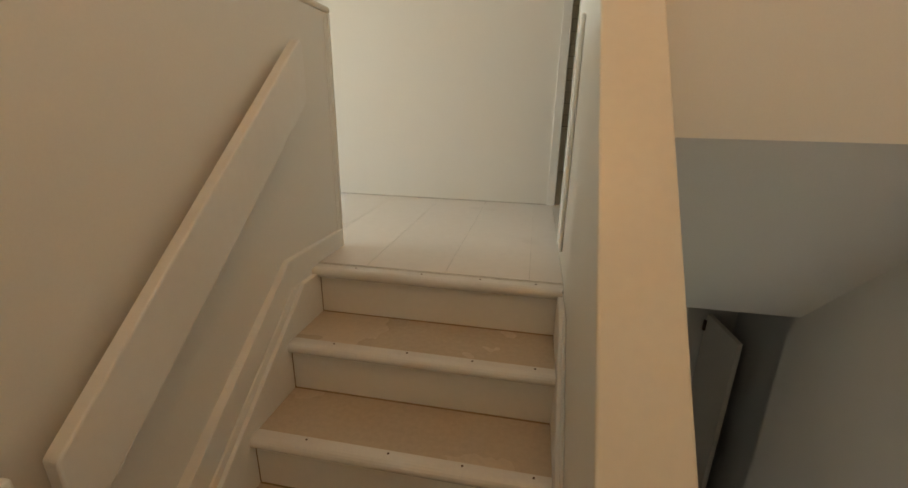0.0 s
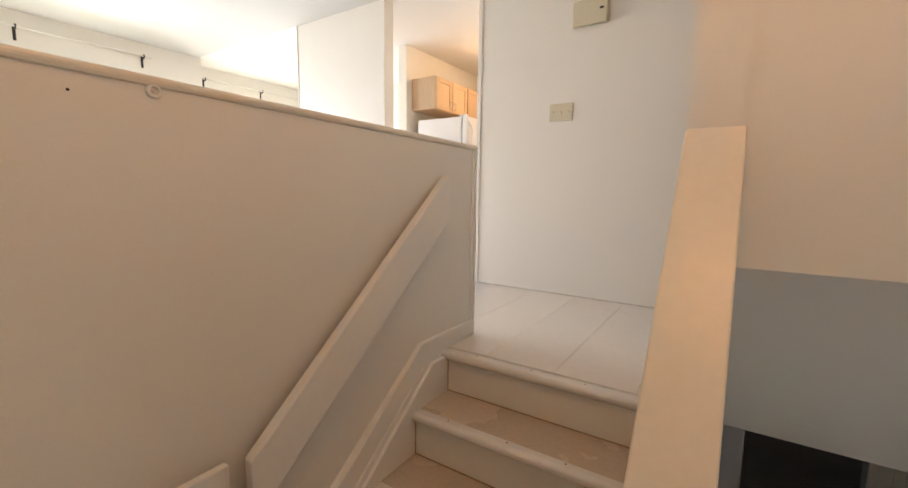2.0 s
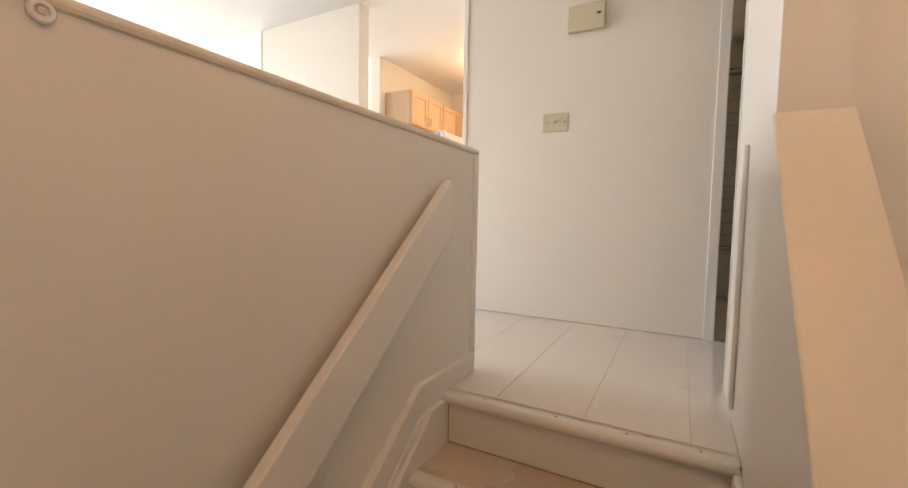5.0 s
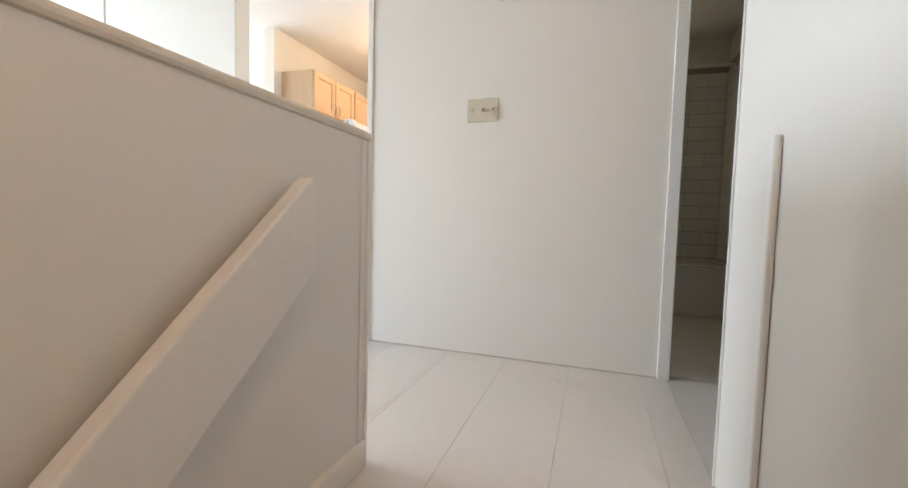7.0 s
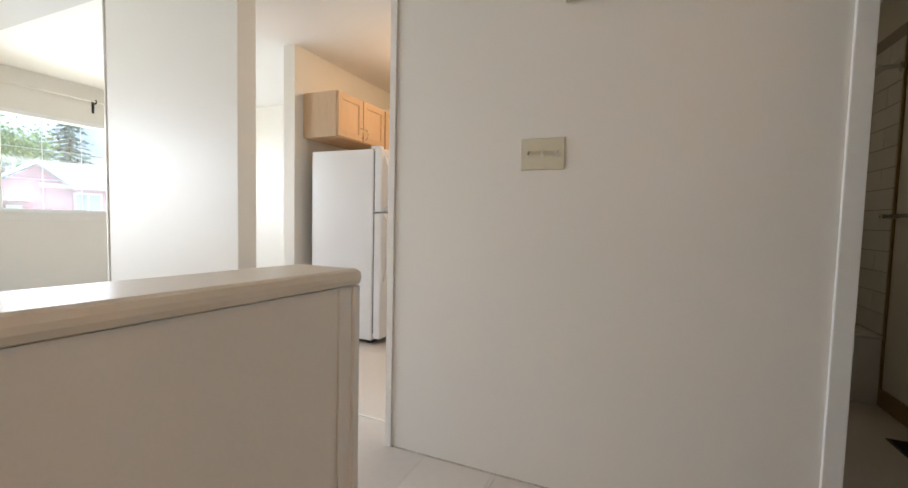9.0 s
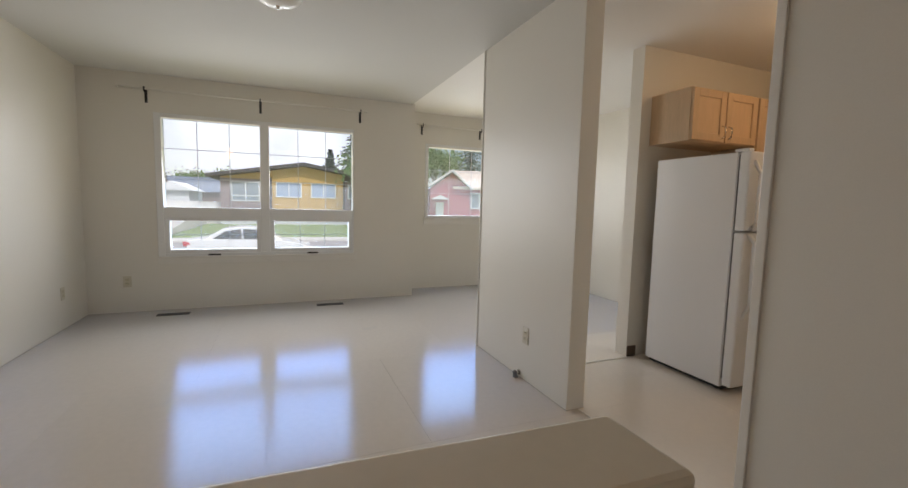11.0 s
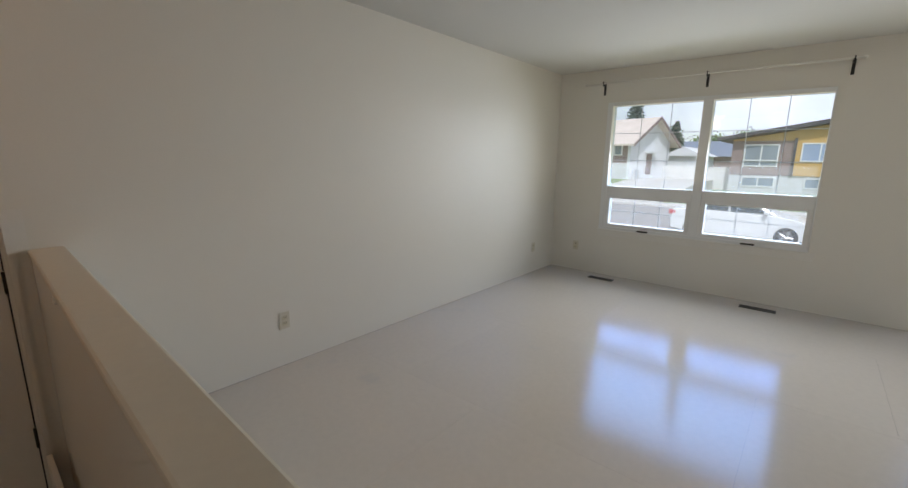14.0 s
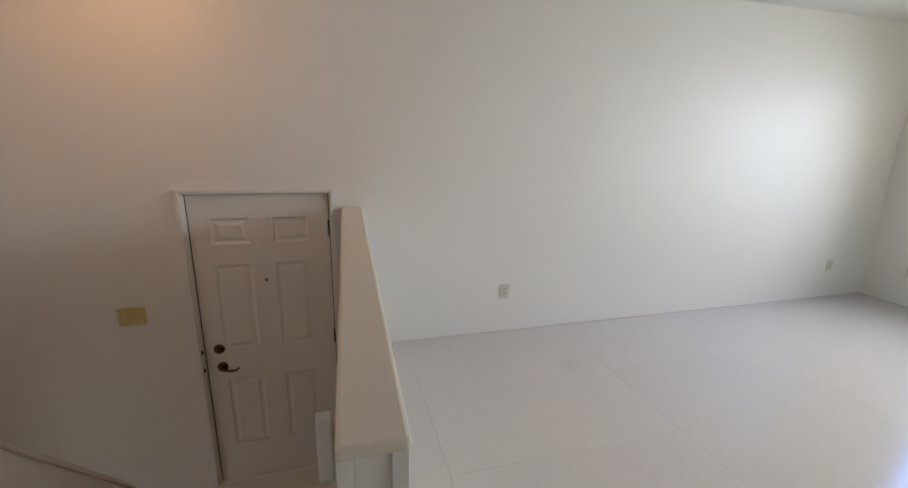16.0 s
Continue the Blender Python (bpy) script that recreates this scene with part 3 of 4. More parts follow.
part("spacer_block", bx((-0.035, 0.014, -1.20, -1.12, -0.14, -0.06)), TRIM, low)

# ---- entry door ----
door = thing("entry_door", 0.45, S - 0.03, LAND, "closed white six-panel steel entry door with bronze lever and deadbolt", "door")
DX0, DX1, DZ = 0.050, 0.850, LAND + 0.012
bm = bmesh.new()
PAN = [(0.130, 0.338), (0.472, 0.690)]
ROWS = [(0.275, 0.775), (0.985, 1.560), (1.690, 1.850)]
holes = [(DX0 + a, DX0 + b, DZ + c, DZ + d) for a, b in PAN for c, d in ROWS]
cells(bm, "y", S - 0.068, S - 0.024, DX0, DX1, DZ, 1.070, holes)
part("leaf", bm, DOORW, door)
for h in holes:
    m = bmesh.new()
    a, b, c, d = h
    w = 0.022
    rings = [(0, -0.024), (0.008, -0.031), (w, -0.033), (w + 0.022, -0.026), (w + 0.03, -0.026)]
    loops = []
    for o, dy in rings:
        loops.append([m.verts.new((x, S + dy, z)) for x, z in ((a + o, c + o), (b - o, c + o), (b - o, d - o), (a + o, d - o))])
    for p, q in zip(loops, loops[1:]):
        for i in range(4):
            m.faces.new((p[i], p[(i + 1) % 4], q[(i + 1) % 4], q[i]))
    m.faces.new(loops[-1])
    back = [m.verts.new((x, S - 0.067, z)) for x, z in ((a, c), (b, c), (b, d), (a, d))]
    m.faces.new(back[::-1])
    for i in range(4):
        m.faces.new((back[i], back[(i + 1) % 4], loops[0][(i + 1) % 4], loops[0][i]))
    part("raised_panel", m, DOORW, door)
bm = bmesh.new()
lathe(bm, [(0.006, 0), (0.009, 0.003), (0.005, 0.005)], (0.450, S - 0.024, 0.523), "y", 14)
part("peephole", bm, BLACK, door)
bolt = bmesh.new()
lathe(bolt, [(0.031, 0), (0.033, 0.006), (0.026, 0.013), (0.012, 0.016), (0.012, 0.030)], (0.770, S - 0.024, 0.075), "y")
bolt = part("deadbolt", bolt, BRONZE, door, "round aged-bronze deadbolt")
part("thumb_turn", bx((0.764, 0.776, S - 0.008, S + 0.014, 0.058, 0.092)), BRONZE, bolt, bevel=0.003)
lever = bmesh.new()
lathe(lever, [(0.031, 0), (0.033, 0.006), (0.027, 0.014), (0.012, 0.018), (0.011, 0.045)], (0.762, S - 0.024, -0.052), "y")
lever = part("lever_rose", lever, BRONZE, door)
bm = bmesh.new()
tube(bm, [(0.762, S + 0.018, -0.052), (0.745, S + 0.022, -0.058), (0.71, S + 0.023, -0.066), (0.675, S + 0.022, -0.066), (0.655, S + 0.020, -0.050)], [0.010, 0.010, 0.009, 0.008, 0.006])
part("lever", bm, BRONZE, lever, "curved aged-bronze lever", smooth=True)
for z in (0.85, 0.10, -0.72):
    bm = bmesh.new()
    lathe(bm, [(0.009, -0.05), (0.009, 0.05)], (DX0 - 0.003, S - 0.010, z), "z", 10)
    part("hinge", bm, DARK, door)
setting("trim_door_jamb", bx((0.025, 0.044, S - 0.16, S, LAND, 1.090), (0.856, 0.875, S - 0.16, S, LAND, 1.090), (0.044, 0.856, S - 0.16, S, 1.076, 1.090), (0.044, 0.856, S - 0.15, S - 0.02, LAND, LAND + 0.010)), TRIM, "white door jamb and threshold", "trim")
bm = bmesh.new()
for a, b, y1 in ((0.000, 0.010, 0.010), (0.010, 0.028, 0.022), (0.028, 0.038, 0.014), (0.038, 0.082, 0.005)):
    box(bm, 0.860 + a, 0.860 + b, S, S + y1, LAND, 1.080 + b)
    box(bm, 0.040 - b, 0.040 - a, S, S + y1, LAND, 1.080 + b)
    box(bm, 0.040 - a, 0.860 + a, S, S + y1, 1.080 + a, 1.080 + b)
setting("trim_door_casing", bm, TRIM, "moulded white casing round the entry door", "trim")
# Black strips put the shade of the door's gap into colour.
setting("trim_weatherstrip", bx((0.044, 0.062, S - 0.080, S - 0.069, LAND + 0.010, 1.076), (0.838, 0.856, S - 0.080, S - 0.069, LAND + 0.010, 1.076), (0.062, 0.838, S - 0.080, S - 0.069, 1.056, 1.076), (0.062, 0.838, S - 0.080, S - 0.069, LAND + 0.010, LAND + 0.03),
                              (0.044, 0.0485, S - 0.068, S - 0.027, LAND + 0.010, 1.076), (0.8515, 0.856, S - 0.068, S - 0.027, LAND + 0.010, 1.076), (0.0485, 0.8515, S - 0.068, S - 0.027, 1.0715, 1.076)), BLACK, "black strips round the entry door, standing in for its dark gap", "trim")
strike = thing("strike_plates", 0.866, S, -0.03, "two small dark bronze strike plates on the door jamb", "hardware")
for z in (0.075, -0.052):
    part("plate", bx((0.856, 0.866, S + 0.0, S + 0.012, z - 0.012, z + 0.012)), DARK, strike, bevel=0.002)


# ---- switches, outlets and small wall fittings ----
def switch(name, x0, x1, z0, z1, y, toggles, material, label):
    """A plate on a wall that faces -y or +y."""
    s = -1 if y > 0 else 1
    t = thing(name, (x0 + x1) / 2, y, (z0 + z1) / 2, label, "light switch")
    a, b = sorted((y, y + s * 0.007))
    part("plate", bx((x0, x1, a, b, z0, z1)), material, t, bevel=0.003)
    for k in range(toggles):
        x = x0 + (x1 - x0) * (k + 0.5) / toggles
        z = (z0 + z1) / 2
        a, b = sorted((y + s * 0.006, y + s * 0.009))
        part("slot", bx((x - 0.006, x + 0.006, a, b, z - 0.013, z + 0.013)), PLATEW, t)
        a, b = sorted((y + s * 0.008, y + s * 0.020))
        part("toggle", bx((x - 0.004, x + 0.004, a, b, z - 0.002, z + 0.010)), PLATE, t, bevel=0.0015)
        for dz in (-0.032, 0.032):
            m = bmesh.new()
            lathe(m, [(0.003, y + s * 0.0065), (0.003, y + s * 0.008)], (x, 0, z + dz), "y", 8)
            part("screw", m, material, t)


switch("light_switch", -0.046, 0.117, 1.221, 1.339, BACK, 3, PLATE, "ivory three-gang toggle switch plate on the hall wall")
switch("light_switch", 1.134, 1.278, 0.300, 0.410, S, 2, PLATE2, "yellowed switch plate beside the entry door")


def outlet(axis, p, a, z, sign, label):
    t = thing("power_outlet", p if axis == "x" else a, a if axis == "x" else p, z, label, "outlet", "wall outlets")

    def slab(d0, d1, a0, a1, z0, z1):
        lo, hi = sorted((p + sign * d0, p + sign * d1))
        return (lo, hi, a0, a1, z0, z1) if axis == "x" else (a0, a1, lo, hi, z0, z1)
    part("plate", bx(slab(0, 0.006, a - 0.036, a + 0.036, z - 0.058, z + 0.058)), PLATEW, t, bevel=0.003)
    for dz in (-0.020, 0.020):
        f = part("socket", bx(slab(0.005, 0.0085, a - 0.017, a + 0.017, z + dz - 0.014, z + dz + 0.014)), PLATE, t, bevel=0.001)
        for da in (-0.007, 0.007):
            part("slot", bx(slab(0.008, 0.0092, a + da - 0.0015, a + da + 0.0015, z + dz - 0.002, z + dz + 0.008)), BLACK, f)
    return t


outlet("y", S, -1.180, 0.321, 1, "almond duplex outlet low on the long living room wall")
outlet("y", S, -4.482, 0.323, 1, "almond duplex outlet near the window corner")
outlet("x", W1, -1.555, 0.326, 1, "almond duplex outlet under the living room window")
outlet("y", 1.47, -2.161, 0.315, -1, "almond duplex outlet on the partition wall")

chime = thing("door_chime", 0.218, BACK, 1.895, "yellowed beige plastic door chime box high on the hall wall", "door chime")
part("cover", bx((0.102, 0.322, BACK - 0.045, BACK - 0.004, 1.813, 1.968)), PLATE, chime, bevel=0.006)
part("back_plate", bx((0.108, 0.316, BACK - 0.005, BACK, 1.826, 1.964)), PLATEW, chime)
part("slot", bx((0.275, 0.300, BACK - 0.047, BACK - 0.044, 1.893, 1.905)), BLACK, chime)

cup = thing("wall_bumper", pony_x(-1.108), -1.108, 0.938, "round white rubber door bumper on the half wall", "door bumper")
bm = bmesh.new()
lathe(bm, [(0.016, 0.0), (0.016, 0.007), (0.014, 0.010), (0.009, 0.010), (0.007, 0.005)], (pony_x(-1.108), -1.108, 0.940), "x")
cup_ring = part("ring", bm, TRIM, cup, smooth=False)
bm = bmesh.new()
lathe(bm, [(0.005, 0.004), (0.005, 0.009)], (pony_x(-1.108), -1.108, 0.940), "x", 12)
part("centre", bm, PLATEW, cup)
bm = bmesh.new()
lathe(bm, [(0.003, 0.0005), (0.003, 0.0012)], (pony_x(-1.255), -1.255, 0.915), "x", 10)
tagged(new("screw_hole", finish("screw_hole", bm, BLACK)), "small dark screw hole in the half wall", "hole")

stop = thing("door_stop", -2.225, 1.42, 0.03, "small grey door stop at the foot of the partition", "door stop")
bm = bmesh.new()
lathe(bm, [(0.020, 1.47), (0.020, 1.462), (0.010, 1.458), (0.010, 1.440)], (-2.225, 0, 0.032), "y", 16)
part("stem", bm, CHROME, stop)
bm = bmesh.new()
lathe(bm, [(0.016, 1.442), (0.019, 1.436), (0.017, 1.424), (0.010, 1.420)], (-2.225, 0, 0.032), "y", 16)
part("bumper", bm, GASKET, stop, "grey rubber tip")
part("foot", bx((-2.240, -2.210, 1.425, 1.452, 0.0, 0.018)), GASKET, stop)


def floor_vent(x, y0, y1, label, half=0.045):
    t = thing("floor_vent", x, (y0 + y1) / 2, 0, label, "floor vent", "floor vents")
    part("frame", bx((x - half, x + half, y0, y0 + 0.012, 0, 0.005), (x - half, x + half, y1 - 0.012, y1, 0, 0.005), (x - half, x - half + 0.010, y0, y1, 0, 0.0045), (x + half - 0.010, x + half, y0, y1, 0, 0.0045)), BLACK, t)
    part("well", bx((x - half + 0.009, x + half - 0.009, y0 + 0.01, y1 - 0.01, 0.0003, 0.0012)), BLACK, t)
    k = 0
    while y0 + 0.02 + k * 0.014 < y1 - 0.02:
        yy = y0 + 0.02 + k * 0.014
        part("slat", bx((x - half + 0.009, x + half - 0.009, yy, yy + 0.005, 0.001, 0.004)), BLACK, t)
        k += 1


floor_vent(-4.785, -1.263, -0.973, "black metal floor register under the window")
floor_vent(-4.78, 0.293, 0.589, "black metal floor register near the wall jog")


# ---- windows ----
def pane_group(parent, x, y0, y1, z0, z1, cols, rows):
    """Glass with a fine grille between the panes."""
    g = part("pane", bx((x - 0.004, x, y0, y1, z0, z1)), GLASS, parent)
    g.visible_shadow = False
    bars = [(y0 + (y1 - y0) * k / cols, None) for k in range(1, cols)] + [(None, z0 + (z1 - z0) * k / rows) for k in range(1, rows)]
    for y, z in bars:
        b = (x - 0.016, x - 0.012, y - 0.003, y + 0.003, z0, z1) if z is None else (x - 0.0155, x - 0.0125, y0, y1, z - 0.003, z + 0.003)
        part("grille_bar", bx(b), GRILLE, g)


win = thing("window_1", W1, -0.32, 0.578, "white vinyl picture window with two awning sashes below and fine grilles", "window", kind="structure")
X = W1
bm = bx((X - 0.12, X + 0.012, -1.274, -1.212, 0.578, 2.065), (X - 0.12, X + 0.012, 0.731, 0.743, 0.578, 2.065), (X - 0.12, X + 0.012, -1.212, 0.731, 2.023, 2.065),
        (X - 0.12, X + 0.012, -1.212, 0.731, 0.578, 0.612))
part("window_frame", bm, VINYL, win, bevel=0.004)
part("mullion", bx((X - 0.115, X + 0.008, -0.286, -0.194, 0.612, 2.023)), VINYL, win, bevel=0.004)
part("transom", bx((X - 0.113, X + 0.006, -1.212, -0.286, 0.980, 1.101)), VINYL, win, bevel=0.004)
part("transom", bx((X - 0.113, X + 0.006, -0.194, 0.731, 0.980, 1.101)), VINYL, win, bevel=0.004)
for a, b in ((-1.212, -0.286), (-0.194, 0.731)):
    s = part("sash", bx((X - 0.09, X + 0.002, a, a + 0.045, 0.612, 0.980), (X - 0.09, X + 0.002, b - 0.045, b, 0.612, 0.980),
                        (X - 0.09, X + 0.002, a + 0.045, b - 0.045, 0.612, 0.650), (X - 0.09, X + 0.002, a + 0.045, b - 0.045, 0.960, 0.980)), VINYL, win, bevel=0.003)
    c = (a + b) / 2
    part("latch", bx((X + 0.012, X + 0.026, c - 0.065, c + 0.055, 0.586, 0.602)), DARK, win, "dark sash latch", bevel=0.003)
    pane_group(win, X - 0.045, a + 0.045, b - 0.045, 0.650, 0.960, 3, 2)
    pane_group(win, X - 0.055, a, b, 1.101, 2.023, 3, 3)
part("window_sill", bx((X, X + 0.022, -1.290, 0.795, 0.560, 0.578)), TRIM, win, bevel=0.003)
part("apron", bx((X, X + 0.010, -1.280, 0.785, 0.496, 0.560)), TRIM, win, bevel=0.002)

win2 = thing("window_2", W2, 2.5, 1.005, "white vinyl dining window with fine grilles", "window", kind="structure")
X = W2
part("window_frame", bx((X - 0.12, X + 0.010, 1.793, 1.838, 1.005, 2.035), (X - 0.12, X + 0.010, 3.223, 3.268, 1.005, 2.035), (X - 0.12, X + 0.010, 1.838, 3.223, 1.99, 2.035), (X - 0.12, X + 0.010, 1.838, 3.223, 1.005, 1.04)), VINYL, win2, bevel=0.004)
pane_group(win2, X - 0.055, 1.838, 3.223, 1.04, 1.99, 4, 3)
part("window_sill", bx((X, X + 0.022, 1.768, 3.293, 0.985, 1.005)), TRIM, win2, bevel=0.003)
part("apron", bx((X, X + 0.010, 1.778, 3.283, 0.915, 0.985)), TRIM, win2, bevel=0.002)


def curtain_rod(x, y0, y1, z, spots, label):
    t = thing("curtain_rod", x, (y0 + y1) / 2, z, label, "curtain rod", "curtain rods")
    bm = bmesh.new()
    tube(bm, [(x + 0.06, y0, z), (x + 0.06, y1, z)], 0.010, 12)
    part("rod", bm, TRIM, t, "slim white rod", smooth=True)
    for y in (y0, y1):
        bm = bmesh.new()
        lathe(bm, [(0.006, -0.014), (0.014, -0.006), (0.014, 0.006), (0.006, 0.014)], (x + 0.06, y, z), "y", 14)
        part("finial", bm, TRIM, t)
    for y in spots:
        br = part("bracket", bx((x, x + 0.006, y - 0.012, y + 0.012, z - 0.125, z + 0.02), (x + 0.006, x + 0.062, y - 0.007, y + 0.007, z - 0.028, z - 0.014)), BLACK, t, "black bracket", bevel=0.001)
        bm = bmesh.new()
        tube(bm, [(x + 0.062, y, z - 0.016), (x + 0.074, y, z - 0.006), (x + 0.075, y, z + 0.008), (x + 0.064, y, z + 0.016), (x + 0.052, y, z + 0.012)], 0.007, 8)
        part("hook", bm, BLACK, br, smooth=True)


curtain_rod(W1, -1.548, 0.882, 2.277, (-1.328, -0.273, 0.816), "slim white curtain rod on three black brackets over a window")
curtain_rod(W2, 1.66, 3.45, 2.275, (1.735, 2.62, 3.38), "slim white curtain rod on black brackets over the dining window")


# Unseen windows, added to go with the stair and bathroom fill lamps.
for name, spot, label, pane in (("window_3", (2.16, -0.70, -1.02), "small white vinyl window low beside the basement stairs", (2.150, 2.154, -1.06, -0.34, -0.98, -0.46)),
                          ("window_4", (0.65, 4.2, 1.35), "small white vinyl bathroom window above the tub", (0.39, 0.91, 4.240, 4.244, 1.39, 1.91))):
    t = thing(name, *spot, label, "window", kind="structure")
    x0, x1, y0, y1, z0, z1 = pane
    if name == "window_3":
        rim = bx((2.12, 2.20, -1.10, y0, -1.02, -0.42), (2.12, 2.20, y1, -0.30, -1.02, -0.42), (2.12, 2.20, y0, y1, -1.02, z0), (2.12, 2.20, y0, y1, z1, -0.42))
    else:
        rim = bx((0.35, x0, 4.20, 4.28, 1.35, 1.95), (x1, 0.95, 4.20, 4.28, 1.35, 1.95), (x0, x1, 4.20, 4.28, 1.35, z0), (x0, x1, 4.20, 4.28, z1, 1.95))
    part("window_frame", rim, VINYL, t)
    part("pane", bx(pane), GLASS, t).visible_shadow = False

# ---- ceiling lamps ----
def dome_lamp(x, y, z, shade, label):
    t = thing("ceiling_lamp", x, y, z, label, "ceiling lamp", "dome lamps")
    bm = bmesh.new()
    lathe(bm, [(0.150, 0), (0.150, -0.012), (0.158, -0.020), (0.158, -0.034), (0.148, -0.040)], (x, y, z), "z", 40)
    part("base_ring", bm, TRIM, t, "white metal ring", smooth=False)
    bm = bmesh.new()
    lathe(bm, [(0.145, -0.036)] + [(0.145 * math.cos(a * math.pi / 18), -0.038 - 0.085 * math.sin(a * math.pi / 18)) for a in range(1, 9)], (x, y, z), "z", 40)
    s = part("shade", bm, shade, t, smooth=True)
    s.visible_shadow = False
    bm = bmesh.new()
    lathe(bm, [(0.012, -0.122), (0.010, -0.130), (0.004, -0.140)], (x, y, z), "z", 14)
    part("finial", bm, CHROME, t)


dome_lamp(*LIVING_LAMP, H, SHADE_OFF, "unlit frosted glass dome lamp on the living room ceiling")
dome_lamp(*ENTRY_LAMP, H, SHADE_ON, "lit frosted glass dome lamp over the entry")
dome_lamp(*KITCHEN_LAMP, H + 0.015, SHADE_ON, "lit frosted glass dome lamp on the kitchen ceiling")

# ---- kitchen ----
fr = thing("refrigerator", -1.9, 2.95, 0, "white two-door top-freezer refrigerator standing against the kitchen wall", "refrigerator")
FY0, FY1, FX0, FX1 = 2.61, 3.33, -2.192, -1.572
part("body", bx((FX0, FX1, FY0, FY1, 0.032, 1.575)), FRIDGE, fr, bevel=0.008)
part("kick_grille", bx((FX0 + 0.03, FX1 - 0.005, FY0 + 0.02, FY1 - 0.02, 0.010, 0.032)), BLACK, fr)
part("gasket", bx((FX1, FX1 + 0.012, FY0 + 0.012, FY1 - 0.012, 0.09, 1.06), (FX1, FX1 + 0.012, FY0 + 0.012, FY1 - 0.012, 1.082, 1.56)), GASKET, fr)
for z0, z1, nm in ((1.076, 1.577, "freezer_door"), (0.05, 1.066, "fridge_door")):
    d = part(nm, bx((FX1 + 0.012, FX1 + 0.078, FY0, FY1, z0, z1)), FRIDGE, fr, bevel=0.012, segments=3)
    bm = bmesh.new()
    hz = (z0 + 0.01, z0 + 0.06, z0 + 0.36, z0 + 0.44) if nm == "freezer_door" else (z1 - 0.01, z1 - 0.06, z1 - 0.46, z1 - 0.56)
    tube(bm, [(FX1 + 0.076, FY0 + 0.05, hz[0]), (FX1 + 0.115, FY0 + 0.05, hz[1]), (FX1 + 0.118, FY0 + 0.05, hz[2]), (FX1 + 0.076, FY0 + 0.05, hz[3])], [0.018, 0.013, 0.012, 0.012], 12)
    part("handle", bm, FRIDGE, d, smooth=True)
part("hinge_cover", bx((FX1 - 0.03, FX1 + 0.06, FY0 + 0.01, FY0 + 0.06, 1.577, 1.597)), FRIDGE, fr, bevel=0.004)
for y in (FY0 + 0.05, FY1 - 0.05):
    for x in (FX0 + 0.06, FX1 - 0.05):
        bm = bmesh.new()
        lathe(bm, [(0.018, 0.0), (0.018, 0.014)], (x, y, 0), "z", 12)
        part("foot", bm, BLACK, fr)


def wall_cabinet(y0, y1, z0, z1, x0, x1, doors, label):
    t = thing("wall_cabinet", (x0 + x1) / 2, (y0 + y1) / 2, z0, label, "cabinet", "maple wall cabinets")
    part("body", bx((x0, x1, y0, y1, z0, z1)), MAPLE, t, bevel=0.002)
    w = (y1 - y0) / doors
    for k in range(doors):
        a, b = y0 + k * w + 0.006, y0 + (k + 1) * w - 0.006
        c, d = z0 + 0.006, z1 - 0.006
        r = 0.055
        dr = part("door", bx((x1, x1 + 0.02, a, a + r, c, d), (x1, x1 + 0.02, b - r, b, c, d), (x1, x1 + 0.02, a + r, b - r, c, c + r), (x1, x1 + 0.02, a + r, b - r, d - r, d)), MAPLE, t, bevel=0.002)
        part("panel", bx((x1, x1 + 0.010, a + r, b - r, c + r, d - r)), MAPLE_PANEL, dr)
        hy = b - 0.028 if k % 2 == 0 else a + 0.028
        bm = bmesh.new()
        tube(bm, [(x1 + 0.019, hy, c + 0.025), (x1 + 0.044, hy, c + 0.035), (x1 + 0.048, hy, c + 0.07), (x1 + 0.044, hy, c + 0.105), (x1 + 0.019, hy, c + 0.115)], 0.005, 8)
        part("handle", bm, CHROME, dr, "small metal arched pull", smooth=True)
    return t


wall_cabinet(2.62, 3.32, 1.70, 2.075, -2.299, -1.95, 2, "short maple two-door wall cabinet over the refrigerator")
wall_cabinet(3.33, 4.14, 1.40, 2.075, -2.299, -1.95, 2, "maple two-door wall cabinet along the kitchen wall")

# ---- bathroom ----
tub = thing("bathtub", 1.0, 3.35, 0, "white enamel bathtub with a tiled surround", "bathtub")
bm = bmesh.new()
cells(bm, "y", 3.005, 3.045, 0.22, BATH_X - 0.001, 0.0, 0.39, [])
part("apron", bm, TUB, tub, bevel=0.006)
bm = bx((0.22, BATH_X - 0.001, 2.995, 3.07, 0.39, 0.41), (0.22, BATH_X - 0.001, 3.68, 3.749, 0.39, 0.41), (0.22, 0.30, 3.07, 3.68, 0.39, 0.41), (BATH_X - 0.08, BATH_X - 0.001, 3.07, 3.68, 0.39, 0.41))
part("rim", bm, TUB, tub, bevel=0.008)
part("basin", bx((0.24, BATH_X - 0.01, 3.05, 3.74, 0.03, 0.08)), TUB, tub)
rod = thing("shower_rod", 1.0, 3.03, 1.960, "slim white shower curtain rod", "shower rod")
bm = bmesh.new()
tube(bm, [(0.20, 3.03, 1.960), (BATH_X - 0.001, 3.03, 1.960)], 0.012, 12)
part("rod", bm, TRIM, rod, smooth=True)
bm = bmesh.new()
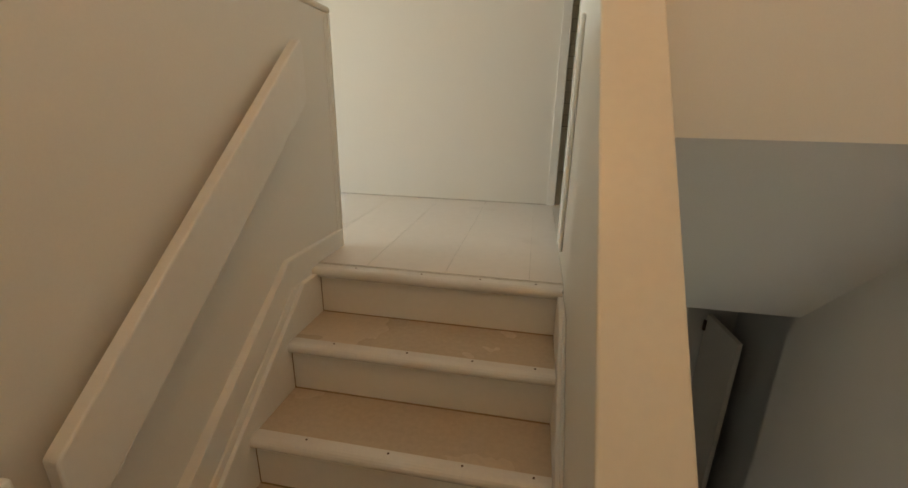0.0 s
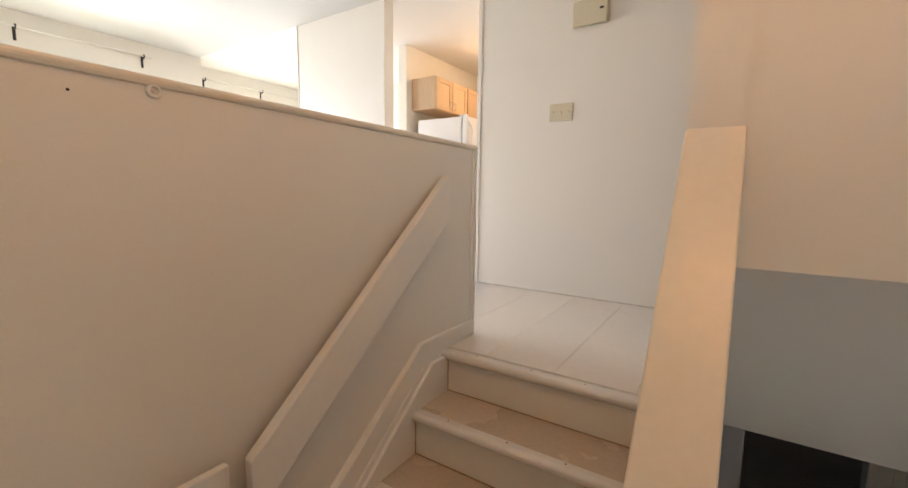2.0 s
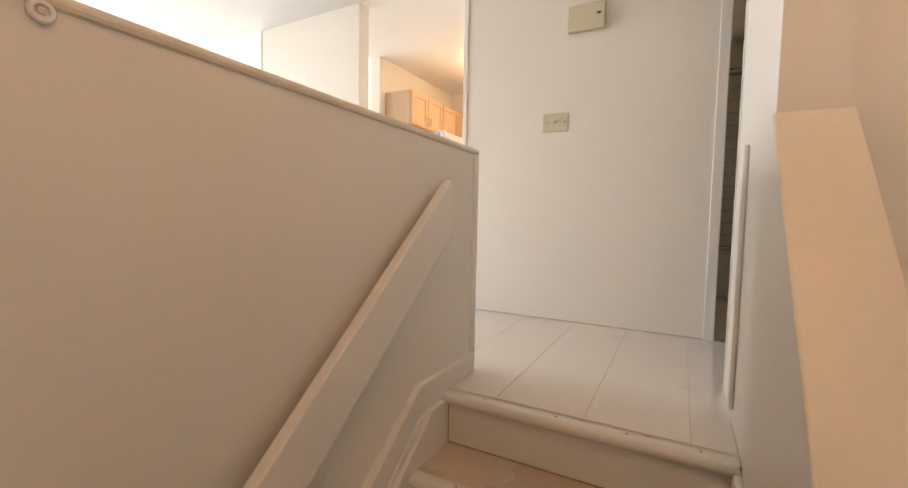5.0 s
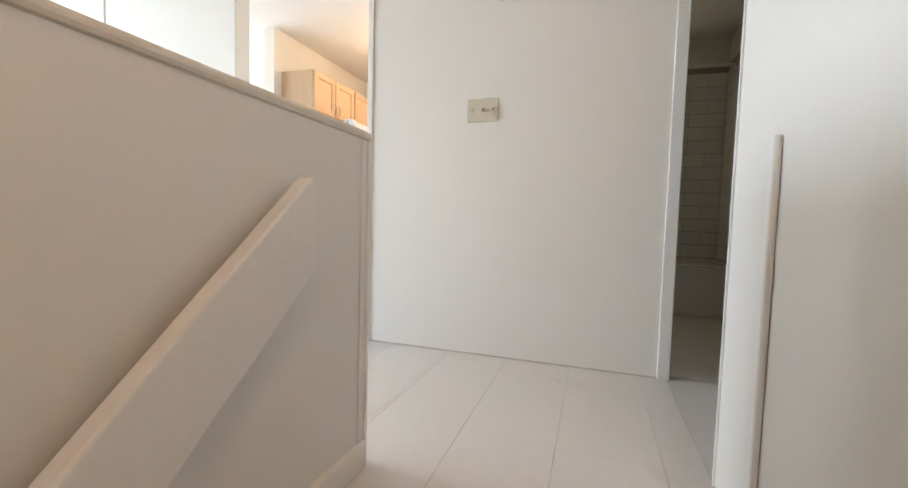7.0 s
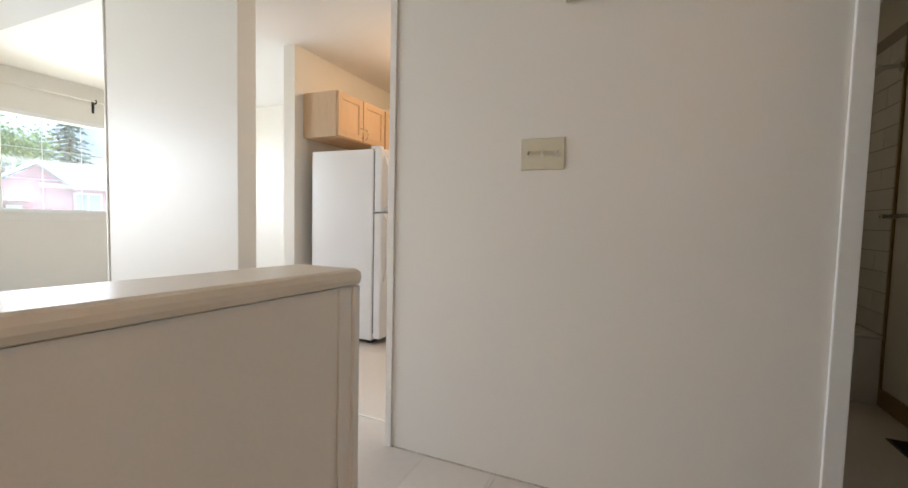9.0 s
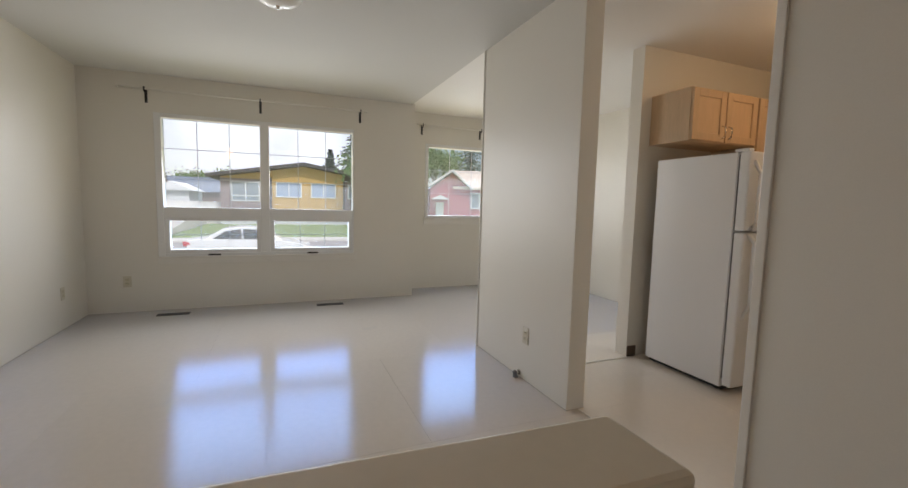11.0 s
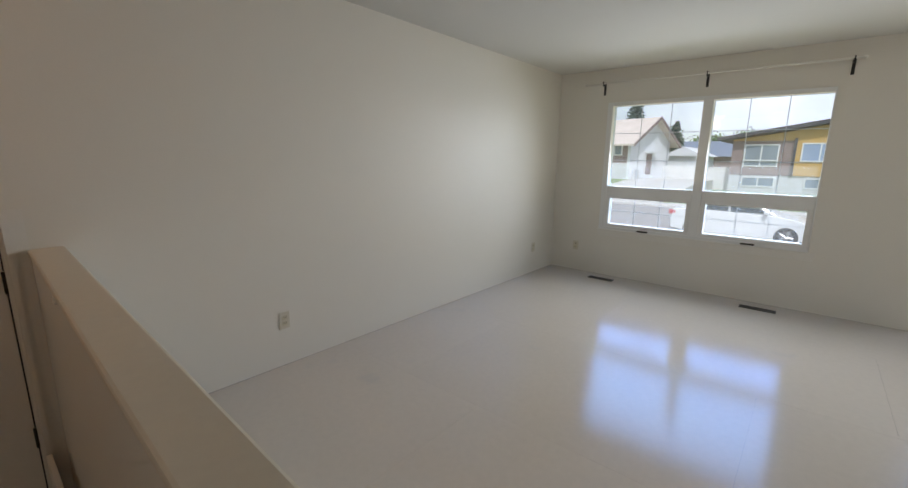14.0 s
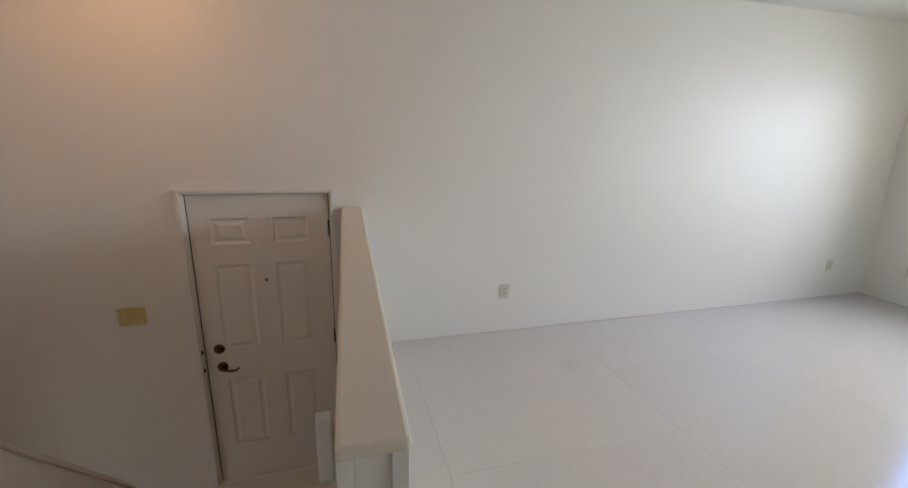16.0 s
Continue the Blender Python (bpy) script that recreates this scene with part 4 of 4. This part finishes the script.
lathe(bm, [(0.030, BATH_X - 0.001), (0.028, BATH_X - 0.014), (0.014, BATH_X - 0.018)], (0, 3.03, 1.960), "x", 18)
part("flange", bm, CHROME, rod)
wall("wall_bath_west", "x", 0.08, 0.20, BACK + 0.12, 3.75, 0, 2.6, label="painted bathroom wall beside the tub")
bd = thing("bathroom_door", 1.60, 1.80, 0.0, "plain white slab bathroom door standing open with a chrome knob", "door")
bm = bmesh.new()
prism(bm, [(1.608, 1.440), (1.548, 2.108), (1.583, 2.111), (1.640, 1.443)], "z", 0.012, 2.025)
part("leaf", bm, DOORW, bd, bevel=0.002)
bm = bmesh.new()
lathe(bm, [(0.030, 1.554), (0.031, 1.546), (0.013, 1.540), (0.012, 1.520), (0.022, 1.512), (0.028, 1.500), (0.024, 1.486), (0.010, 1.482)], (0, 2.062, 0.957), "x", 20)
part("knob", bm, CHROME, bd, "round chrome knob", smooth=True)
tb = thing("towel_bar", 1.69, 2.63, 1.105, "chrome towel bar on the bathroom wall", "towel bar")
bm = bmesh.new()
tube(bm, [(1.650, 2.28, 1.105), (1.650, 2.985, 1.105)], 0.010, 12)
part("bar", bm, CHROME, tb, smooth=True)
for y in (2.30, 2.965):
    part("post", bx((1.640, BATH_X, y - 0.014, y + 0.014, 1.091, 1.119)), CHROME, tb, bevel=0.004)
setting("baseboard", bx((BATH_X - 0.014, BATH_X, BACK + 0.12, 2.99, 0, 0.105)), BASEBROWN, "worn brown baseboard in the bathroom", "baseboard", bevel=0.003)
floor_vent(1.595, 2.20, 2.49, "black floor register on the bathroom floor", 0.058)
setting("trim_tile_edge", bx((BATH_X - 0.012, BATH_X - 0.0005, 2.990, 3.002, 0.0, 2.2)), BASEBROWN, "dark edge strip beside the shower tiles", "trim")
setting("trim_bath_threshold", bx((0.967, 1.635, BACK + 0.03, BACK + 0.055, 0.0, 0.006)), JOINT, "low threshold strip in the bathroom doorway", "trim", bevel=0.002)

# ---- basement door ----
bl = thing("basement_door", 2.15, 1.5, BASE, "narrow white door standing open below the basement stairs", "door")
bm = bmesh.new()
prism(bm, [(2.140, 1.672), (2.172, 1.675), (2.205, 1.255), (2.173, 1.252)], "z", BASE + 0.01, -0.80)
part("leaf", bm, DOORW, bl, bevel=0.002)
part("hinge", bx((2.125, 2.142, 1.655, 1.674, -0.93, -0.85)), BRONZE, bl, "dark brass hinge")

# thin strips where the floor boards meet the kitchen
setting("baseboard_kitchen", bx((-2.300, -2.288, 2.522, 2.608, 0.0, 0.085)), DARKWOOD, "short dark brown wooden baseboard beside the refrigerator", "baseboard", bevel=0.002)
setting("trim_floor_strip_dining", bx((-2.293, -2.268, 1.60, 2.50, 0.0, 0.005)), TRIM, "thin white strip across the floor at the dining room", "trim", bevel=0.0015)
setting("trim_floor_strip_kitchen", bx((-1.68, -0.63, 1.546, 1.562, 0.0, 0.0045)), TRIM, "thin pale strip along the kitchen floor's edge", "trim", bevel=0.0015)


# ---- outside ----
G = -1.25
setting("ground", bx((-600, W2 - 0.16, -600, 600, G - 0.3, G - 0.02), (EAST + 0.12, 600, -600, 600, G - 0.3, G - 0.02), (W2 - 0.16, EAST + 0.12, -600, S - 0.16, G - 0.3, G - 0.02), (W2 - 0.16, EAST + 0.12, 4.30, 600, G - 0.3, G - 0.02)), GRASS, "green lawn reaching to the horizon", "ground")
setting("road", bx((-27.0, -13.5, -300, 300, G - 0.1, G + 0.0)), ASPHALT, "wide grey asphalt street", "road")
setting("pavement", bx((-28.6, -27.15, -300, 300, G - 0.1, G + 0.13)), CONCRETE, "pale concrete sidewalk", "pavement", bevel=0.02)
setting("kerb", bx((-27.15, -27.0, -300, 300, G - 0.1, G + 0.12)), CONCRETE, "concrete kerb", "kerb", bevel=0.02)
setting("driveway", bx((-46, -28.6, -13.5, -6.9, G - 0.1, G + 0.02)), CONCRETE, "pale concrete driveway", "driveway")


def far_window(parent, x, y0, y1, z0, z1, glass=WINBLUE, bars=1):
    w = part("window", bx((x, x + 0.08, y0, y1, z0, z0 + 0.1), (x, x + 0.08, y0, y1, z1 - 0.1, z1), (x, x + 0.08, y0, y0 + 0.1, z0 + 0.1, z1 - 0.1), (x, x + 0.08, y1 - 0.1, y1, z0 + 0.1, z1 - 0.1),
                          *[(x, x + 0.075, y0 + (y1 - y0) * k / (bars + 1) - 0.05, y0 + (y1 - y0) * k / (bars + 1) + 0.05, z0 + 0.1, z1 - 0.1) for k in range(1, bars + 1)]), VINYL, parent, "white framed window")
    part("pane", bx((x - 0.02, x + 0.03, y0 + 0.1, y1 - 0.1, z0 + 0.1, z1 - 0.1)), glass, w)


oh = thing("ochre_house", -52, 1.8, G, "two-level ochre and brown house with a low dark gable roof", "house")
OX = -47.0
part("foundation", bx((OX - 9, OX, -5.9, 9.5, G - 0.2, 0.30)), FOUND, oh)
part("wall", bx((OX - 9, OX + 0.05, -5.9, -1.35, 0.30, 3.3)), BROWN, oh, "brown vertical siding")
bm = bmesh.new()
prism(bm, [(-1.35, 0.30), (5.9, 0.30), (5.9, 4.05), (1.8, 4.75), (-1.35, 4.2)], "x", OX - 9, OX + 0.12)
part("wall", bm, ORANGE, oh, "ochre vertical siding")
part("wall", bx((OX - 9, OX + 0.05, 5.9, 9.5, 0.30, 3.4)), BROWN, oh)
bm = bmesh.new()
prism(bm, [(-5.9, 3.3), (-1.35, 3.3), (-1.35, 4.15), (-5.9, 3.42)], "x", OX - 8.9, OX + 0.03)
part("gable_board", bm, ORANGE, oh)
bm = bmesh.new()
prism(bm, [(-7.1, 3.35), (-7.1, 3.62), (1.8, 5.15), (10.7, 3.62), (10.7, 3.35), (1.8, 4.80)], "x", OX - 9.5, OX + 0.9)
part("roof", bm, ROOFD, oh, "dark low gable roof with a thick fascia")
far_window(oh, OX + 0.05, -4.95, -2.40, 1.05, 3.0, bars=1)
part("mullion", bx((OX + 0.05, OX + 0.14, -4.9, -2.45, 1.55, 1.65)), VINYL, oh)
far_window(oh, OX + 0.12, -0.9, 1.6, 1.52, 3.08, BLIND)
far_window(oh, OX + 0.12, 2.5, 5.05, 1.55, 3.10, BLIND)
far_window(oh, OX + 0.05, 6.3, 8.3, 1.5, 3.0)
for a, b in ((-4.9, -2.4), (-0.4, 1.6), (2.6, 4.6), (6.2, 8.0)):
    far_window(oh, OX, a, b, -0.75, 0.15)
for a in (-1.45, 5.8):
    part("trim_board", bx((OX + 0.05, OX + 0.2, a, a + 0.2, 0.3, 3.5)), ROOFD, oh)

# the lot of the white house rises from the street
for name, y0, y1, mat, label in (("lawn_bank", -60, -12.9, GRASS, "lawn rising from the street to a house"), ("driveway_bank", -12.9, -6.9, CONCRETE, "pale concrete driveway rising from the street")):
    bm = bmesh.new()
    prism(bm, [(-28.6, G - 0.2), (-28.6, G + 0.03), (-40.5, -0.36), (-49.0, -0.30), (-49.0, G - 0.2)], "y", y0, y1)
    setting(name, bm, mat, label, "ground")
wh = thing("white_house", -42, -13.4, -0.4, "low house with a white stucco gable end and tan roof", "house")
WX, WY, WB = -42.0, -13.4, -0.7
bm = bmesh.new()
prism(bm, [(WX - 7, WB), (WX, WB), (WX, 3.35), (WX - 3.5, 5.45), (WX - 7, 3.35)], "y", WY - 0.3, WY)
part("wall", bm, WHITES, wh, "white stucco gable end")
part("wall", bx((WX - 6.9, WX - 0.05, WY - 13, WY - 0.3, 1.2, 3.4)), BROWN, wh, "mauve-brown siding")
part("wall", bx((WX - 6.95, WX - 0.0, WY - 13, WY - 0.3, WB, 1.2)), FOUND, wh, "grey lower wall")
for dx in (0.75, -7.75):
    bm = bmesh.new()
    prism(bm, [(WX + dx, 2.98), (WX - 3.5, 5.62), (WX - 3.5, 5.42), (WX + dx, 2.80)], "y", WY - 13.6, WY + 0.75)
    part("roof", bm, SHINGLE_TAN, wh, "tan shingled roof slope")
    bm = bmesh.new()
    prism(bm, [(WX + dx, 3.02), (WX - 3.5, 5.66), (WX - 3.5, 5.36), (WX + dx, 2.72)], "y", WY + 0.75, WY + 0.80)
    part("barge_board", bm, BROWN, wh, "brown barge board")
far_window(wh, WX - 0.05, WY - 2.6, WY - 0.9, 1.9, 3.0)
part("door", bx((WX - 3.7, WX - 2.8, WY, WY + 0.05, 0.1, 2.1)), BROWN, wh)
part("porch_hood", bx((WX - 4.1, WX - 2.4, WY, WY + 0.8, 2.2, 2.34)), WHITES, wh)
part("meter_box", bx((WX - 1.2, WX - 0.5, WY, WY + 0.35, -0.35, 0.6)), FOUND, wh)
wh.rotation_euler.z = radians(-14)

gh = thing("garage", -55, -6.8, G, "white garage behind a board fence", "garage")
part("wall", bx((-60, -52, -12.7, -9.4, G - 0.1, 2.0)), WHITES, gh)
bm = bmesh.new()
prism(bm, [(-13.1, 2.0), (-11.0, 3.0), (-9.0, 2.0)], "x", -60.4, -51.6)
part("roof", bm, WHITES, gh)

fh = thing("far_house", -78, -8, G, "far house with a low blue-grey roof", "house")
part("wall", bx((-82, -74, -16, 3, G - 0.1, 2.2)), BROWN, fh)
bm = bmesh.new()
prism(bm, [(-73.4, 2.2), (-78, 4.6), (-82.6, 2.2)], "y", -17, 4)
part("roof", bm, SHINGLE_BLUE, fh, "blue-grey shingled roof")

nh = thing("low_house", -76, 19, G, "low pale house with a blue-grey roof beyond the trees", "house")
part("wall", bx((-80, -72, 13, 27, G - 0.1, 2.1)), WHITES, nh)
bm = bmesh.new()
prism(bm, [(-71.4, 2.05), (-76, 4.2), (-80.6, 2.05)], "y", 12.3, 27.7)
part("roof", bm, SHINGLE_BLUE, nh, "blue-grey shingled roof")

fence = thing("board_fence", -48, -7, G, "tall pale board fence between the yards", "fence")
for k in range(30):
    y = -12.3 + 0.22 * k
    part("board", bx((-48.05, -48.0, y, y + 0.205, G - 0.1, 0.92 + 0.02 * ((k * 7) % 3))), FENCE, fence)
part("rail", bx((-48.1, -48.05, -12.3, -5.72, 0.2, 0.3)), FENCE, fence)

rh = thing("red_house", -45, 17, G, "red sided house with a pale tan gable roof", "house")
RX = -40.0
bm = bmesh.new()
prism(bm, [(13.1, G - 0.1), (17.0, G - 0.1), (17.0, 2.9), (15.3, 4.35), (13.1, 2.75)], "x", RX - 9, RX)
part("wall", bm, RED, rh, "red horizontal siding")
part("wall", bx((RX - 9, RX - 0.3, 17.0, 24, G - 0.1, 3.0)), RED, rh)
bm = bmesh.new()
prism(bm, [(15.3, 4.70), (12.5, 2.85), (12.5, 2.65), (15.3, 4.45), (17.4, 2.65), (17.4, 2.85)], "x", RX - 9.3, RX + 0.6)
part("roof", bm, WHITES, rh, "pale gable fascia")
bm = bmesh.new()
prism(bm, [(RX + 0.3, 2.75), (RX + 0.3, 2.95), (RX - 4.5, 5.0), (RX - 9.5, 2.95), (RX - 9.5, 2.75)], "y", 15.4, 24.6)
part("roof", bm, SHINGLE_TAN, rh, "tan shingled roof slope")
far_window(rh, RX - 0.25, 17.3, 19.0, 0.8, 2.45)
part("door", bx((RX, RX + 0.06, 13.7, 14.5, G + 0.2, 1.4)), VINYL, rh, "white front door")
bm = bmesh.new()
prism(bm, [(13.2, 1.7), (14.1, 2.15), (15.0, 1.7)], "x", RX, RX + 1.0)
part("porch_roof", bm, WHITES, rh)

# ---- parked car ----
CX, CY = -17.6, -1.45
car = thing("car", CX, CY, G, "white four-door sedan parked on the street", "car")
HW = 0.88


def car_shell(outline, half, taper):
    """A body of a side outline, narrowed towards its top."""
    m = bmesh.new()
    rows = []
    for s in (-1, -0.6, 0, 0.6, 1):
        row = []
        for y, z in outline:
            t = max(0.0, (z - 0.75) / 0.75)
            w = half * (1 - taper * t) * s
            pull = 0.10 * s * s
            row.append(m.verts.new((CX + w, CY + y * (1 - pull * 0.5 * (abs(y) > 1.6)), G + z)))
        rows.append(row)
    k = len(outline)
    for a, b in zip(rows, rows[1:]):
        for i in range(k):
            m.faces.new((a[i], a[(i + 1) % k], b[(i + 1) % k], b[i]))
    m.faces.new(rows[0][::-1])
    m.faces.new(rows[-1])
    return m


low_line = [(-2.15, 0.32), (-2.18, 0.62), (-2.12, 0.98), (-1.55, 1.03), (0.85, 0.98), (1.55, 0.88), (2.05, 0.70), (2.15, 0.52), (2.12, 0.28), (1.7, 0.22), (-1.7, 0.22)]
part("body", car_shell(low_line, HW, 0.05), CARW, car, bevel=0.03)
part("cabin", car_shell([(-1.65, 0.99), (-0.95, 1.38), (-0.35, 1.46), (0.25, 1.42), (1.05, 0.97)], HW * 0.92, 0.18), CARW, car, bevel=0.03)
for s in (-1, 1):
    m = bmesh.new()
    prism(m, [(-1.25, 1.03), (-0.85, 1.30), (-0.35, 1.38), (-0.32, 1.03)], "x", 0, 0.02)
    for v in m.verts:
        v.co = Vector((CX + s * (HW * 0.925 - 0.20 * (v.co.z - 1.0) + v.co.x), CY + v.co.y, G + v.co.z))
    part("side_window", m, CARGLASS, car)
    m = bmesh.new()
    prism(m, [(-0.25, 1.03), (-0.28, 1.385), (0.22, 1.35), (0.82, 1.03)], "x", 0, 0.02)
    for v in m.verts:
        v.co = Vector((CX + s * (HW * 0.925 - 0.20 * (v.co.z - 1.0) + v.co.x), CY + v.co.y, G + v.co.z))
    part("side_window", m, CARGLASS, car)
    mr = bmesh.new()
    lathe(mr, [(0.02, -0.05), (0.08, -0.02), (0.085, 0.05), (0.05, 0.08)], (CX + s * 0.96, CY + 0.72, G + 1.05), "y", 12)
    part("mirror", mr, CARW, car, smooth=True)
    part("tail_light", bx((CX + s * 0.80 - 0.07, CX + s * 0.80 + 0.07, CY - 2.16, CY - 1.90, G + 0.78, G + 0.94)), TAIL, car, "red tail light", bevel=0.03)
    part("headlight", bx((CX + s * 0.74 - 0.11, CX + s * 0.74 + 0.11, CY + 1.86, CY + 2.10, G + 0.60, G + 0.74)), HEADL, car, bevel=0.03)
    for y in (-1.32, 1.32):
        m = bmesh.new()
        lathe(m, [(0.20, -0.10), (0.31, -0.11), (0.325, -0.06), (0.325, 0.06), (0.31, 0.11), (0.20, 0.10)], (CX + s * 0.80, CY + y, G + 0.325), "x", 28)
        wheel = part("tyre", m, TYRE, car)
        m = bmesh.new()
        lathe(m, [(0.21, -0.105), (0.20, 0.105)], (CX + s * 0.80, CY + y, G + 0.325), "x", 24)
        rim = part("rim", m, RIMD, wheel)
        for q in range(5):
            a = 2 * math.pi * q / 5
            m = bmesh.new()
            tube(m, [(CX + s * 0.905, CY + y, G + 0.325), (CX + s * 0.905, CY + y + 0.20 * math.cos(a), G + 0.325 + 0.20 * math.sin(a))], [0.045, 0.028], 6)
            part("spoke", m, RIM, wheel)

for ob in (oh, wh, gh, fh, fence, rh, car):
    ob.location.y += 0.36

# the red house stands further back than its neighbours
rh.scale = (1.2, 1.2, 1.2)
rh.rotation_euler.z = radians(-16)
rh.location = Vector((0.27, -0.08, 1.2)) + (Vector(rh.location) - Vector((0.27, -0.08, 1.2))) * 1.2 + Vector((1.2, 1.9, 0))

# ---- trees ----
rnd = random.Random(4)


def leafy(m, p, size, flat=1.0):
    d = Vector((rnd.uniform(-1, 1), rnd.uniform(-1, 1), rnd.uniform(-1, 1) * flat)).normalized()
    e = d.cross(Vector((rnd.uniform(-1, 1), rnd.uniform(-1, 1), rnd.uniform(-1, 1)))).normalized()
    a, b = d * size * rnd.uniform(0.6, 1.2), e * size * rnd.uniform(0.4, 0.9)
    m.faces.new([m.verts.new(p + v) for v in (-a, b * 0.8, a, -b)])


def spruce(x, y, height, spread, label):
    t = thing("spruce_tree", x, y, G, label, "tree")
    m = bmesh.new()
    tube(m, [(x, y, G - 0.1), (x, y, G + height * 0.5), (x, y, G + height)], [0.22, 0.13, 0.02], 8)
    part("trunk", m, BARK, t)
    m = bmesh.new()
    z = 0.12
    while z < 1.0:
        reach = spread * (1 - z) ** 0.85 + 0.08
        for k in range(11):
            a = rnd.uniform(0, 6.28)
            r = reach * rnd.uniform(0.7, 1.1)
            for q in range(11):
                f = (q + 0.6) / 11
                p = Vector((x + math.cos(a) * r * f, y + math.sin(a) * r * f, G + height * z - 0.28 * r * f + rnd.uniform(-0.08, 0.08)))
                leafy(m, p, 0.30 * (1.15 - 0.5 * f), 0.5)
        z += 0.032
    part("crown", m, SPRUCE, t, "drooping blue-green needles")


def broadleaf(x, y, height, spread, label):
    t = thing("broadleaf_tree", x, y, G, label, "tree")
    m = bmesh.new()
    tube(m, [(x, y, G - 0.1), (x + 0.1, y, G + height * 0.3), (x, y + 0.1, G + height * 0.6)], [0.25, 0.17, 0.08], 8)
    ends = []
    for k in range(9):
        a, el = rnd.uniform(0, 6.28), rnd.uniform(0.2, 1.2)
        e = Vector((x, y, G + height * rnd.uniform(0.5, 0.65))) + Vector((math.cos(a) * math.cos(el), math.sin(a) * math.cos(el), math.sin(el))) * spread * rnd.uniform(0.55, 1.0)
        tube(m, [(x, y, G + height * rnd.uniform(0.3, 0.5)), tuple(e)], [0.09, 0.02], 6)
        ends.append(e)
    part("trunk", m, BARK, t)
    m = bmesh.new()
    for e in ends:
        for k in range(430):
            p = e + Vector((rnd.gauss(0, 1), rnd.gauss(0, 1), rnd.gauss(0, 0.8))) * spread * 0.30
            leafy(m, p, 0.24)
    part("crown", m, LEAF, t, "bright green leaves")


spruce(-57, 9.3, 13.2, 6.0, "tall blue-green spruce behind the ochre house")
spruce(-58, 6.0, 9.2, 3.0, "smaller blue-green spruce behind the ochre house")
spruce(-66, 29.8, 16.0, 6.6, "broad blue-green spruce behind the red house")
spruce(-58, -18.0, 10.9, 4.4, "dark spruce behind the white house")
spruce(-68, -15.4, 8.2, 2.8, "dark spruce beyond the garage")
spruce(-85, -20, 9.0, 2.6, "distant dark spruce above the far roofs")
broadleaf(-45, 10.6, 9.4, 3.3, "leafy green tree beside the red house")
broadleaf(-66, 23.6, 13.5, 4.0, "leafy light green tree behind the red house")
for x, y, h in ((-95, -24, 7.5), (-95, -16, 6.8), (-98, -9, 7.2), (-92, -30, 7.0)):
    broadleaf(x, y, h, 3.2, "distant leafy tree over the roofs")

# ---- floor sheets, hall boards and wall tiles ----
flo = bpy.data.objects["floor_living_slab"]
ORG[flo] = Vector((0, 0, 0))
seam = 0.0004
col_x = [-5.42, -5.31, -4.09, -2.87, -1.65, -0.43, -0.124]
for i in range(len(col_x) - 1):
    a, b = col_x[i], col_x[i + 1]
    rows_y = [S + 0.002, -0.607, 1.223, 2.443, 3.663, 4.17] if i % 2 == 0 else [S + 0.002, -1.207, 0.613, 1.833, 3.053, 4.17]
    if i in (3, 4):
        rows_y[2 if i == 4 else 3] = 1.553
    for c, d in zip(rows_y, rows_y[1:]):
        if d > N and b < -2.3:
            d = N - 0.002
        if c >= d:
            continue
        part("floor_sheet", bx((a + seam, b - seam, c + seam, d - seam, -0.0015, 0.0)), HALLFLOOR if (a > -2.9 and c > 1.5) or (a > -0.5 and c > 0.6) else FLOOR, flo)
hall = bpy.data.objects["floor_hall_slab"]
seam = 0.0008
edges = [-0.124, -0.107, 0.207, 0.521, 0.835, SX1]
for a, b in zip(edges, edges[1:]):
    y0 = 0.046 if a > -0.12 else PONY_Y + 0.018
    part("floor_board", bx((a + seam, b - seam, y0, BACK - 0.002, -0.002, 0.0)), HALLFLOOR, hall)
for k in range(4):
    part("floor_board", bx((SX1 + k * 0.314 + seam, SX1 + (k + 1) * 0.314 - seam, 0.527, BACK - 0.002, -0.002, 0.0)), HALLFLOOR, hall)
part("floor_board", bx((0.2, 1.78, BACK + 0.002, 3.75, -0.002, 0.0)), HALLFLOOR, hall)
part("floor_board", bx((-0.12, 0.2, BACK + 0.002, 4.17, -0.002, 0.0)), HALLFLOOR, hall)

surround = thing("tile_surround", 1.5, 3.74, 0.41, "glossy white running-bond wall tiles above the tub", "tiles")
part("grout_bed", bx((0.20, BATH_X - 0.008, 3.742, 3.749, 0.41, 2.2), (BATH_X - 0.008, BATH_X - 0.001, 3.003, 3.742, 0.41, 2.2)), GROUT, surround)
TW, TH = 0.30, 0.122
for r in range(14):
    z = 0.415 + r * TH
    off = 0.15 * (r % 2)
    y = 3.005 - off
    while y < 3.735:
        a, b = max(y + 0.002, 3.005), min(y + TW - 0.002, 3.735)
        if b - a > 0.02:
            part("tile", bx((BATH_X - 0.014, BATH_X - 0.0075, a, b, z + 0.0025, z + TH - 0.0025)), TILEW, surround)
        y += TW
    x = BATH_X - 0.014 - off - 6 * TW
    while x < BATH_X - 0.016:
        a, b = max(x + 0.002, 0.205), min(x + TW - 0.002, BATH_X - 0.016)
        if b - a > 0.02:
            part("tile", bx((a, b, 3.7355, 3.7425, z + 0.0025, z + TH - 0.0025)), TILEW, surround)
        x += TW
